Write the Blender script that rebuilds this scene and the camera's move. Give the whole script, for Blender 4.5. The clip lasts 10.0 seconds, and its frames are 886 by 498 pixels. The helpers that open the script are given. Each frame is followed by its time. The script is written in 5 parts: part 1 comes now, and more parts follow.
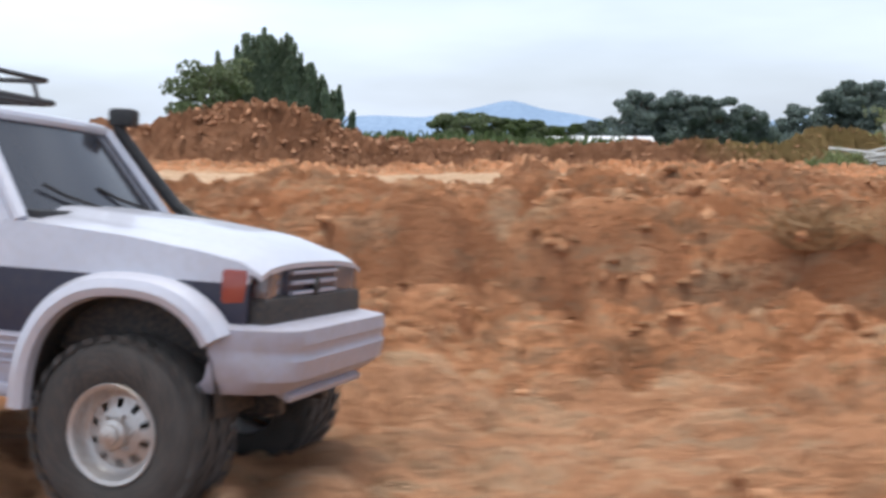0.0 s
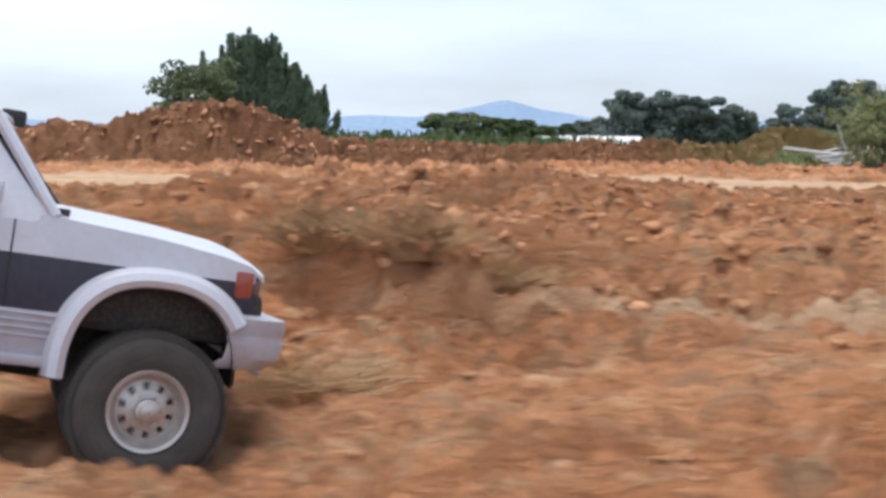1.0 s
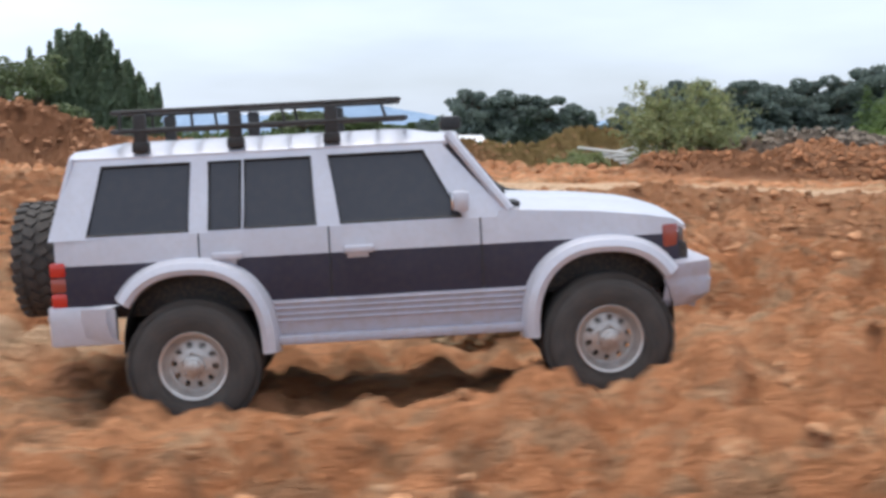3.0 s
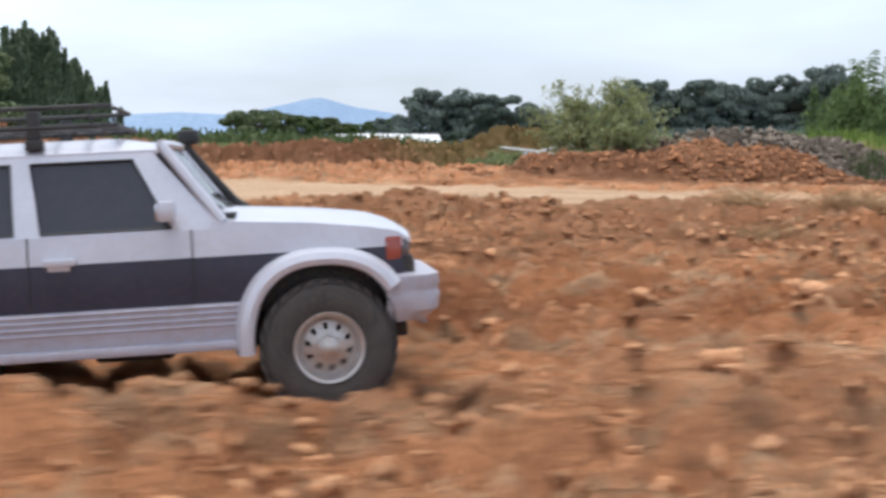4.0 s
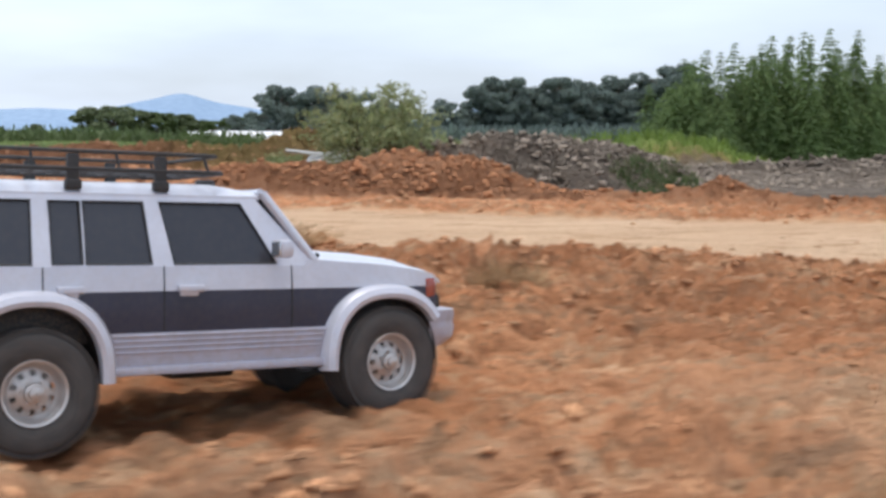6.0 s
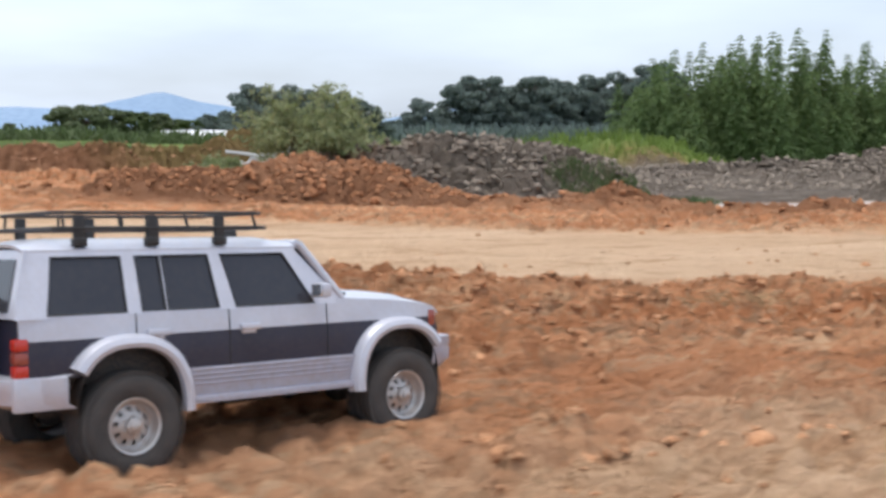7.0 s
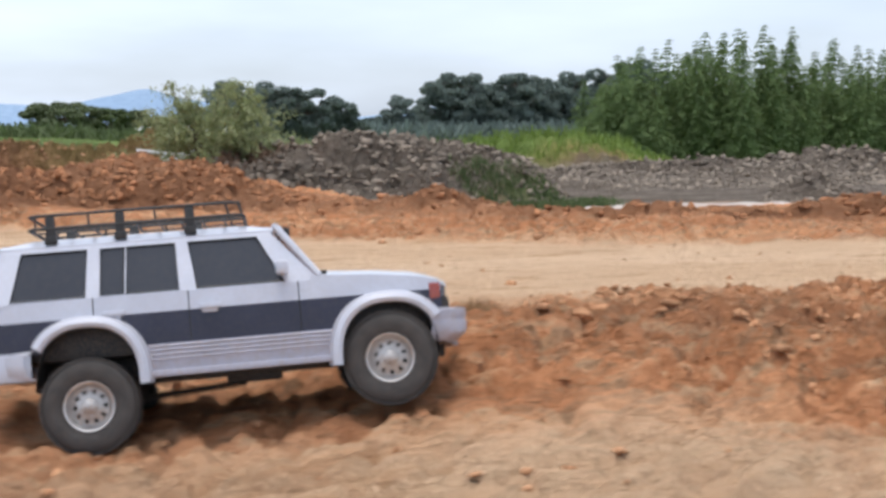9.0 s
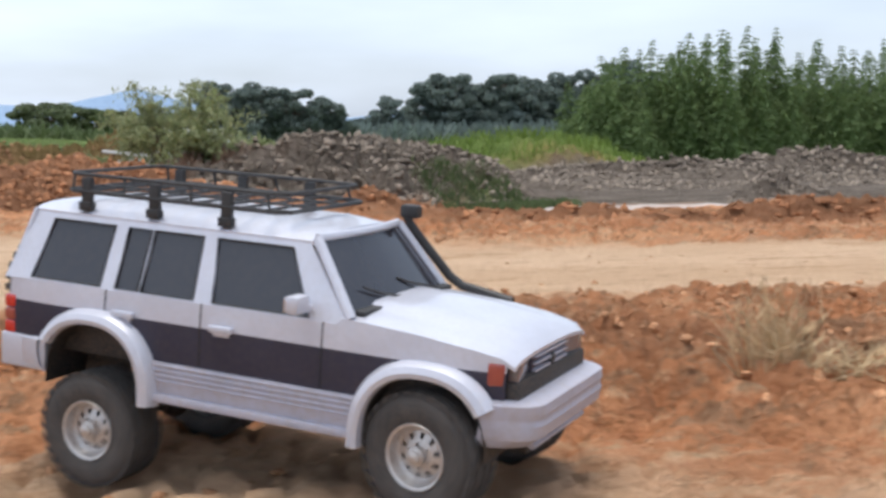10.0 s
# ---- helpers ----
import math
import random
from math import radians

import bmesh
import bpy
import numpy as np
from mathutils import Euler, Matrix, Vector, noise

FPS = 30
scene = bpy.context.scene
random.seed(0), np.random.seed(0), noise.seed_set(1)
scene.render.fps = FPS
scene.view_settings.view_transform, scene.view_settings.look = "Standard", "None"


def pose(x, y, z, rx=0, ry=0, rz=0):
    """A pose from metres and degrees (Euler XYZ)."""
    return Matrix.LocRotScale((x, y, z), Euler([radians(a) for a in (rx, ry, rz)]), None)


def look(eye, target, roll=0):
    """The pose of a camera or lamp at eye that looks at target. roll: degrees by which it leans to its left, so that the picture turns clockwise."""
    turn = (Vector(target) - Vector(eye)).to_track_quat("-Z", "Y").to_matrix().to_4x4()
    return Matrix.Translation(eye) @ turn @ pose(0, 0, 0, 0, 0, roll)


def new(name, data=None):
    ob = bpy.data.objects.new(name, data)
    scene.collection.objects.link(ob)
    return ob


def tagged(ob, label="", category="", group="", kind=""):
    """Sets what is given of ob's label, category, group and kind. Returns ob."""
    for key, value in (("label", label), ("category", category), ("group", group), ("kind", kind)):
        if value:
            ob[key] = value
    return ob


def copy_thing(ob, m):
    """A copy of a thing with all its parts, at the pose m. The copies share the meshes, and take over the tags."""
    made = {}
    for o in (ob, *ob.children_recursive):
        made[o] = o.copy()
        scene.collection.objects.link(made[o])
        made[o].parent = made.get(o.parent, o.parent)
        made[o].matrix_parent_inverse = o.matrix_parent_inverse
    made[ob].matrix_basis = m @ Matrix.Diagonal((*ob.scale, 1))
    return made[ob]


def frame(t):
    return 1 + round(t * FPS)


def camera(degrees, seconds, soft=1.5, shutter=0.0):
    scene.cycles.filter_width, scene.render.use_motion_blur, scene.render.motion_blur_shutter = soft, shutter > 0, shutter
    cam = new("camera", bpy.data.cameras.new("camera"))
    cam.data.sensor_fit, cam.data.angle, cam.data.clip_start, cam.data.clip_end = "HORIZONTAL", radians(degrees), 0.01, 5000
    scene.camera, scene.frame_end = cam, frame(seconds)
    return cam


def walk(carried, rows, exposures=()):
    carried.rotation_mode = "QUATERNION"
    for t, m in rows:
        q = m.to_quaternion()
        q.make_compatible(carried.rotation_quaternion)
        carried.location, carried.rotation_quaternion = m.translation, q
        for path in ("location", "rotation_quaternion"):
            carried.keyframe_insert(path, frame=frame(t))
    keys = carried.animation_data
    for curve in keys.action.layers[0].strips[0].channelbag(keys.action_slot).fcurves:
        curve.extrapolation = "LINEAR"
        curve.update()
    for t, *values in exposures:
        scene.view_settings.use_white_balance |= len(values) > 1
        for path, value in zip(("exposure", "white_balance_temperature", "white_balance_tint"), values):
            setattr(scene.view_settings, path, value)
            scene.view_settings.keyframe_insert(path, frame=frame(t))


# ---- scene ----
cam = camera(39, 10.0, soft=3.2, shutter=0.5)
PATH = [
    (0.0, pose(0.001, -0.000, 0.200, 84.84, 0.00, -0.96)),
    (0.5, pose(0.281, -0.002, 0.202, 84.83, 0.00, -1.04)),
    (1.0, pose(0.534, -0.013, 0.204, 84.83, 0.00, -1.18)),
    (1.5, pose(0.791, -0.008, 0.206, 84.84, 0.00, -1.44)),
    (2.0, pose(0.935, 0.012, 0.208, 84.82, 0.00, -4.02)),
    (3.5, pose(1.518, 0.073, 0.223, 84.75, 0.00, -8.87)),
    (4.0, pose(1.831, 0.150, 0.228, 84.72, 0.00, -9.64)),
    (4.5, pose(2.092, 0.102, 0.242, 84.68, 0.00, -9.99)),
    (5.0, pose(2.352, 0.078, 0.266, 84.64, 0.00, -10.55)),
    (5.5, pose(2.622, 0.045, 0.290, 84.56, 0.00, -13.53)),
    (6.0, pose(2.915, 0.031, 0.312, 84.55, 0.00, -15.67)),
    (7.5, pose(3.693, 0.087, 0.348, 84.48, 0.00, -16.65)),
    (8.0, pose(3.935, 0.087, 0.351, 84.44, 0.00, -16.83)),
    (8.5, pose(4.169, 0.104, 0.355, 84.40, 0.00, -17.00)),
    (9.0, pose(4.390, 0.131, 0.356, 84.36, 0.00, -17.19)),
    (9.5, pose(4.565, 0.140, 0.357, 84.36, 0.00, -17.38)),
    (10.0, pose(4.699, 0.101, 0.358, 84.39, 0.00, -17.58)),
]
walk(cam, PATH, exposures=[(0, 0.0), (10, 0.0)])

# ---- light ----
SUN_EL, SUN_AZ = 82, 330      # degrees; azimuth clockwise from +y
world = bpy.data.worlds.new("hazy_sky")
scene.world = world
world.use_nodes = True
wn, wl = world.node_tree.nodes, world.node_tree.links
sky = wn.new("ShaderNodeTexSky")
sky.sky_type, sky.sun_disc = "NISHITA", False
sky.sun_elevation, sky.sun_rotation = radians(SUN_EL), radians(SUN_AZ)
sky.dust_density, sky.air_density, sky.ozone_density = 2.0, 1.0, 1.5
wco = wn.new("ShaderNodeTexCoord")
wmap = wn.new("ShaderNodeMapping")
wmap.inputs["Scale"].default_value = (1.2, 1.2, 5.0)
wl.new(wco.outputs["Generated"], wmap.inputs["Vector"])
wnoise = wn.new("ShaderNodeTexNoise")
wnoise.inputs["Scale"].default_value, wnoise.inputs["Detail"].default_value = 1.6, 5
wl.new(wmap.outputs["Vector"], wnoise.inputs["Vector"])
wramp = wn.new("ShaderNodeMapRange")
wramp.inputs["From Min"].default_value, wramp.inputs["From Max"].default_value = 0.3, 0.7
wramp.inputs["To Min"].default_value, wramp.inputs["To Max"].default_value = 0.42, 0.95
wl.new(wnoise.outputs["Fac"], wramp.inputs["Value"])
wmix = wn.new("ShaderNodeMix")
wmix.data_type = "RGBA"
wmix.inputs["B"].default_value = (10.0, 11.4, 13.7, 1)       # thin high cloud
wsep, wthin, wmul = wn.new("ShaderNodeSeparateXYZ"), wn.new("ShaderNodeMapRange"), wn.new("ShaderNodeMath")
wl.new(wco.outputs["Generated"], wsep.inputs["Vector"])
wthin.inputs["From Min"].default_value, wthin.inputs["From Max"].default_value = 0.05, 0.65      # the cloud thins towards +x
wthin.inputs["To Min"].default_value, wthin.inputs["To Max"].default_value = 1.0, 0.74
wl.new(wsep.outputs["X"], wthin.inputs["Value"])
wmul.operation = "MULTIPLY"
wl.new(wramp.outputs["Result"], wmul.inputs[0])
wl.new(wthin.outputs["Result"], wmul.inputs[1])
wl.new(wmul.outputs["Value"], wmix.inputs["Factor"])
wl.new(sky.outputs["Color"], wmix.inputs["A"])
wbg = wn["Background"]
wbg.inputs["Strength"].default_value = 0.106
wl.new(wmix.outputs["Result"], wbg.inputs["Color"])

sun = new("sun", bpy.data.lights.new("sun", "SUN"))
sun.data.energy, sun.data.angle, sun.data.color = 3.0, radians(38), (1.0, 0.95, 0.88)
sa, se = radians(SUN_AZ), radians(SUN_EL)
sun.matrix_world = look((math.sin(sa) * math.cos(se) * 50, math.cos(sa) * math.cos(se) * 50, math.sin(se) * 50), (0, 0, 0))


# ---- materials ----
def material(name, colors, rough=0.8, metal=0.0, scale=20.0, detail=6, bump=0.0, bump_scale=0.0, coat=0.0,
             per=False, spec=0.5, translucent=0.0, fine=None, island=False, rough_var=0.0):
    """Noise-mixed colours at two scales, with relief. colors: two or three."""
    m = bpy.data.materials.new(name)
    m.use_nodes = True
    n, l = m.node_tree.nodes, m.node_tree.links
    b = n["Principled BSDF"]
    co = n.new("ShaderNodeTexCoord")
    big, small = n.new("ShaderNodeTexNoise"), n.new("ShaderNodeTexNoise")
    for tex, s in ((big, scale), (small, scale * 7.3)):
        tex.inputs["Scale"].default_value, tex.inputs["Detail"].default_value = s, detail
        l.new(co.outputs["Object"], tex.inputs["Vector"])
    ramp = n.new("ShaderNodeValToRGB")
    ramp.color_ramp.elements[0].position, ramp.color_ramp.elements[1].position = 0.32, 0.68
    ramp.color_ramp.elements[0].color, ramp.color_ramp.elements[1].color = (*colors[0], 1), (*colors[1], 1)
    l.new(big.outputs["Fac"], ramp.inputs["Fac"])
    mix = n.new("ShaderNodeMix")
    mix.data_type = "RGBA"
    third = colors[2] if len(colors) > 2 else [0.5 * (p + q) for p, q in zip(colors[0], colors[1])]
    mix.inputs["B"].default_value = (*third, 1)
    rng = n.new("ShaderNodeMapRange")
    rng.inputs["From Min"].default_value, rng.inputs["From Max"].default_value = 0.42, 0.66
    rng.inputs["To Max"].default_value = 0.7 if fine is None else fine
    l.new(small.outputs["Fac"], rng.inputs["Value"])
    l.new(rng.outputs["Result"], mix.inputs["Factor"])
    l.new(ramp.outputs["Color"], mix.inputs["A"])
    color = mix.outputs["Result"]
    if per or island:
        hsv = n.new("ShaderNodeHueSaturation")
        val = n.new("ShaderNodeMapRange")
        val.inputs["To Min"].default_value, val.inputs["To Max"].default_value = 0.75, 1.25
        if island:
            l.new(n.new("ShaderNodeNewGeometry").outputs["Random Per Island"], val.inputs["Value"])
        else:
            l.new(n.new("ShaderNodeObjectInfo").outputs["Random"], val.inputs["Value"])
        l.new(val.outputs["Result"], hsv.inputs["Value"])
        l.new(color, hsv.inputs["Color"])
        color = hsv.outputs["Color"]
    l.new(color, b.inputs["Base Color"])
    b.inputs["Roughness"].default_value, b.inputs["Metallic"].default_value = rough, metal
    if rough_var:
        rr = n.new("ShaderNodeMapRange")
        rr.inputs["To Min"].default_value, rr.inputs["To Max"].default_value = rough - rough_var, rough + rough_var
        l.new(small.outputs["Fac"], rr.inputs["Value"])
        l.new(rr.outputs["Result"], b.inputs["Roughness"])
    b.inputs["Coat Weight"].default_value = coat
    b.inputs["Coat Roughness"].default_value = 0.08
    b.inputs["Specular IOR Level"].default_value = spec
    if bump:
        tex = n.new("ShaderNodeTexNoise")
        tex.inputs["Scale"].default_value, tex.inputs["Detail"].default_value = bump_scale or scale * 4, 8
        l.new(co.outputs["Object"], tex.inputs["Vector"])
        bp = n.new("ShaderNodeBump")
        bp.inputs["Strength"].default_value, bp.inputs["Distance"].default_value = bump, 0.01
        l.new(tex.outputs["Fac"], bp.inputs["Height"])
        l.new(bp.outputs["Normal"], b.inputs["Normal"])
    if translucent:
        tr = n.new("ShaderNodeBsdfTranslucent")
        l.new(color, tr.inputs["Color"])
        ms = n.new("ShaderNodeMixShader")
        ms.inputs["Fac"].default_value = translucent
        l.new(b.outputs["BSDF"], ms.inputs[1])
        l.new(tr.outputs["BSDF"], ms.inputs[2])
        l.new(ms.outputs["Shader"], n["Material Output"].inputs["Surface"])
    return m


SILVER = material("silver_paint", [(0.56, 0.565, 0.63), (0.62, 0.625, 0.69), (0.53, 0.52, 0.55)], 0.32, 0.2, 30, coat=0.5, fine=0.35, rough_var=0.08)
NAVY = material("dark_blue_paint", [(0.020, 0.021, 0.042), (0.028, 0.029, 0.054), (0.06, 0.05, 0.056)], 0.36, 0.1, 25, coat=0.15, fine=0.3, rough_var=0.08)
CLADDING = material("silver_cladding", [(0.42, 0.415, 0.48), (0.48, 0.47, 0.54), (0.40, 0.35, 0.34)], 0.45, 0.15, 22, fine=0.45, bump=0.05)
TINT = material("tinted_window", [(0.030, 0.031, 0.040), (0.036, 0.037, 0.046), (0.05, 0.047, 0.048)], 0.12, 0, 20, spec=0.6, fine=0.3, rough_var=0.06)
RUBBER = material("dusty_rubber", [(0.045, 0.043, 0.042), (0.075, 0.070, 0.066), (0.13, 0.10, 0.08)], 0.85, 0, 60, bump=0.3, bump_scale=600, fine=0.5)
TRIM = material("black_plastic", [(0.018, 0.018, 0.019), (0.03, 0.03, 0.03), (0.06, 0.05, 0.045)], 0.55, 0, 60, fine=0.4)
CHASSIS = material("dark_chassis_metal", [(0.02, 0.02, 0.021), (0.04, 0.038, 0.037), (0.10, 0.07, 0.05)], 0.6, 0.2, 50)
ALLOY = material("dusty_alloy", [(0.52, 0.49, 0.47), (0.62, 0.60, 0.58), (0.42, 0.33, 0.27)], 0.38, 0.55, 60, fine=0.5, bump=0.05)
CHROME = material("chrome", [(0.75, 0.75, 0.77), (0.8, 0.8, 0.82)], 0.14, 0.9, 30)
AMBER = material("amber_lens", [(0.30, 0.055, 0.040), (0.38, 0.085, 0.055)], 0.18, 0, 60, coat=0.5)
REDLENS = material("red_lens", [(0.55, 0.03, 0.02), (0.65, 0.05, 0.03)], 0.18, 0, 60, coat=0.5)
LAMP = material("headlamp_lens", [(0.16, 0.155, 0.165), (0.20, 0.19, 0.20), (0.18, 0.10, 0.085)], 0.1, 0.2, 90, coat=0.6)


# ---- mesh helpers ----
def mesh_of(name, bm, mat, smooth=True, sharp=35):
    me = bpy.data.meshes.new(name)
    bmesh.ops.recalc_face_normals(bm, faces=bm.faces)
    bm.to_mesh(me)
    bm.free()
    for mm in (mat if isinstance(mat, (list, tuple)) else [mat]):
        me.materials.append(mm)
    if smooth:
        me.shade_smooth()
        me.set_sharp_from_angle(angle=radians(sharp))
    return me


def part(name, bm, mat, parent, label="", smooth=True):
    ob = new(name, mesh_of(name, bm, mat, smooth))
    ob.parent = parent
    return tagged(ob, label) if label else ob


def add_box(bm, c, s, bevel=0.0, m=None):
    r = bmesh.ops.create_cube(bm, size=1.0)
    vs = r["verts"]
    bmesh.ops.scale(bm, vec=s, verts=vs)
    if bevel:
        es = list({e for v in vs for e in v.link_edges})
        out = bmesh.ops.bevel(bm, geom=es, offset=bevel, segments=2, affect="EDGES", profile=0.6)
        vs = list({v for f in out["faces"] for v in f.verts} | {v for v in vs if v.is_valid})
    if m is not None:
        bmesh.ops.transform(bm, matrix=m, verts=vs)
    bmesh.ops.translate(bm, vec=c, verts=vs)
    return vs


def add_tube(bm, pts, r, n=8, closed=False, r2=None):
    """A round tube along points."""
    pts = [Vector(p) for p in pts]
    rings = []
    k = len(pts)
    for i, p in enumerate(pts):
        a, b = (pts[(i - 1) % k], pts[(i + 1) % k]) if closed else (pts[max(i - 1, 0)], pts[min(i + 1, k - 1)])
        d = (b - a).normalized()
        u = d.cross(Vector((0, 0, 1)) if abs(d.z) < 0.9 else Vector((1, 0, 0))).normalized()
        v = d.cross(u)
        rad = r if r2 is None else r + (r2 - r) * i / max(k - 1, 1)
        rings.append([bm.verts.new(p + rad * (math.cos(2 * math.pi * j / n) * u + math.sin(2 * math.pi * j / n) * v)) for j in range(n)])
    for i in range(k if closed else k - 1):
        ra, rb = rings[i], rings[(i + 1) % k]
        for j in range(n):
            bm.faces.new((ra[j], ra[(j + 1) % n], rb[(j + 1) % n], rb[j]))
    if not closed:
        bm.faces.new(rings[0][::-1])
        bm.faces.new(rings[-1])


def add_lathe(bm, profile, n=48, axis="y"):
    """Spin (radius, along) pairs about an axis through the origin."""
    rings = []
    for r, a in profile:
        ring = []
        for j in range(n):
            c, s = math.cos(2 * math.pi * j / n) * r, math.sin(2 * math.pi * j / n) * r
            ring.append(bm.verts.new((c, a, s) if axis == "y" else (c, s, a)))
        rings.append(ring)
    for ra, rb in zip(rings, rings[1:]):
        for j in range(n):
            bm.faces.new((ra[j], ra[(j + 1) % n], rb[(j + 1) % n], rb[j]))
    return rings


def add_slab(bm, quad, inward, thick):
    """A quad with thickness along the vector inward."""
    a = [bm.verts.new(p) for p in quad]
    d = Vector(inward).normalized() * thick
    b = [bm.verts.new(Vector(p) + d) for p in quad]
    k = len(a)
    bm.faces.new(a)
    bm.faces.new(b[::-1])
    for i in range(k):
        bm.faces.new((a[i], b[i], b[(i + 1) % k], a[(i + 1) % k]))


def add_sheet(bm, rows, thick):
    """A grid of points, given row by row, closed to a shell whose inner side lies thick further along -normal (towards the axis y = 0)."""
    n, m = len(rows), len(rows[0])
    outer = [[bm.verts.new(p) for p in row] for row in rows]
    inner = [[bm.verts.new((p[0], p[1] - math.copysign(thick, p[1]), p[2])) for p in row] for row in rows]
    for i in range(n - 1):
        for j in range(m - 1):
            bm.faces.new((outer[i][j], outer[i][j + 1], outer[i + 1][j + 1], outer[i + 1][j]))
            bm.faces.new((inner[i][j], inner[i + 1][j], inner[i + 1][j + 1], inner[i][j + 1]))
    for i in range(n - 1):
        for j in (0, m - 1):
            bm.faces.new((outer[i][j], outer[i + 1][j], inner[i + 1][j], inner[i][j]))
    for j in range(m - 1):
        for i in (0, n - 1):
            bm.faces.new((outer[i][j], inner[i][j], inner[i][j + 1], outer[i][j + 1]))


# ---- numpy noise for the ground ----
def hash2(ix, iy, seed):
    h = (ix.astype(np.int64) * 374761393 + iy.astype(np.int64) * 668265263 + seed * 974634217) & 0xFFFFFFFF
    h = ((h ^ (h >> 13)) * 1274126177) & 0xFFFFFFFF
    return ((h ^ (h >> 16)) & 0xFFFFFF) / float(0xFFFFFF)


def vnoise(x, y, seed=0):
    ix, iy = np.floor(x), np.floor(y)
    u, v = x - ix, y - iy
    u, v = u * u * (3 - 2 * u), v * v * (3 - 2 * v)
    a, b = hash2(ix, iy, seed), hash2(ix + 1, iy, seed)
    c, d = hash2(ix, iy + 1, seed), hash2(ix + 1, iy + 1, seed)
    return (a + (b - a) * u) * (1 - v) + (c + (d - c) * u) * v - 0.5


def fbm(x, y, octaves=4, seed=0, gain=0.5):
    out, amp = np.zeros_like(np.asarray(x, float)), 1.0
    for o in range(octaves):
        out = out + amp * vnoise(x * 2**o, y * 2**o, seed + 17 * o)
        amp *= gain
    return out


def clods(x, y, seed=0, share=0.6):
    """Rounded lumps, one a cell, of uneven height."""
    ix, iy = np.floor(x), np.floor(y)
    out = np.zeros_like(np.asarray(x, float))
    for dx in (-1, 0, 1):
        for dy in (-1, 0, 1):
            cx, cy = ix + dx, iy + dy
            px, py = cx + hash2(cx, cy, seed), cy + hash2(cx, cy, seed + 5)
            size = 0.25 + 0.45 * hash2(cx, cy, seed + 9)
            on = hash2(cx, cy, seed + 11) < share
            d2 = ((x - px) ** 2 + (y - py) ** 2) / size**2
            out = np.maximum(out, np.where(on, np.maximum(0, 1 - d2) * size, 0))
    return out


def billow(x, y, seed=0):
    """Rounded lumps with creases between them, about a mean of 0."""
    return np.minimum(1.0, 3.2 * np.abs(vnoise(x, y, seed) + 0.5 * vnoise(x * 2.1, y * 2.1, seed + 3)) ** 0.8) - 0.62


def smooth(a, b, x):
    u = np.clip((x - a) / (b - a), 0, 1)
    return u * u * (3 - 2 * u)


ROAD_X = (-30, -8, -0.7, 0.9, 1.7, 2.3, 3.1, 3.6, 4.5, 5.1, 6.3, 9, 14, 40)
ROAD_NEAR = (9, 7.2, 4.95, 4.74, 4.3, 3.8, 3.5, 3.0, 2.72, 2.5, 2.38, 2.3, 2.2, 2.0)
ROAD_FAR = (12, 10, 7.8, 7.8, 7.4, 7.0, 6.2, 5.6, 4.9, 4.5, 3.95, 3.5, 3.2, 3.0)
TRACK_X = (-1, -0.45, -0.15, 0.1, 0.35, 0.65, 0.88, 1.4, 1.65, 1.9, 2.17, 2.5, 2.83, 3.15, 3.6, 3.95, 4.25, 4.5, 4.7, 4.9, 5.1, 6)
TRACK_Y = (0.75, 0.78, 0.75, 0.80, 0.86, 0.94, 1.0, 1.08, 1.07, 1.12, 1.10, 1.10, 1.14, 1.20, 1.33, 1.48, 1.56, 1.54, 1.48, 1.30, 1.10, 0.8)
TRACK_Z = (0.0, 0.0, 0.0, -0.015, -0.004, -0.002, 0.010, 0.004, 0.014, 0.012, 0.020, 0.028, 0.052, 0.054, 0.026, 0.014, 0.024, 0.026, 0.042, 0.060, 0.062, 0.05)
BANK_X = (-2.0, -0.4, 0.0, 0.35, 0.5, 0.62, 0.9, 1.4, 2.0, 2.7)
BANK_FOOT = (1.55, 1.50, 1.42, 1.36, 1.26, 1.38, 1.38, 1.38, 1.40, 1.45)
BANK_H = (0.04, 0.075, 0.095, 0.095, 0.085, 0.06, 0.05, 0.04, 0.03, 0.0)
LUMP_X, LUMP_Y = 1.50, 1.38
BERM_X, BERM_Y = (2.5, 4, 5.4, 7, 8, 11, 16), (8.0, 7.2, 6.6, 5.8, 5.4, 5.0, 4.8)


def road_mask(x, y):
    wob = 0.12 * fbm(x * 1.5, y * 1.5, 3, 3)
    yn, yf = np.interp(x, ROAD_X, ROAD_NEAR) + wob, np.interp(x, ROAD_X, ROAD_FAR) + wob * 2
    return smooth(-0.12, 0.12, y - yn) * (1 - smooth(-0.25, 0.25, y - yf))


def calm_sand(x, y):
    """Trodden sand before the track on the later stretch."""
    edge = np.interp(x, (2.9, 3.4, 4.2, 4.8, 5.4, 7), (0.9, 1.2, 1.42, 1.15, 1.08, 1.0)) + 0.5 * fbm(x * 1.7, y * 1.7, 3, 77)
    return smooth(3.2, 4.0, x) * (1 - smooth(-0.15, 0.15, y - edge))


def heap(x, y, cx, cy, rx, ry, h, seed=0, power=1.0):
    wob = 0.40 * fbm(x / rx * 2.0 + seed, y / ry * 1.2, 2, seed)
    d = np.sqrt(((x - cx) / rx) ** 2 + ((y - cy) / ry) ** 2) + wob
    s = np.clip(1 - d, 0, 1)
    if power < 0.55:
        s = np.minimum(1, 1.8 * s)
    return h * (s * (2 - s) if power < 0.7 else s**power)


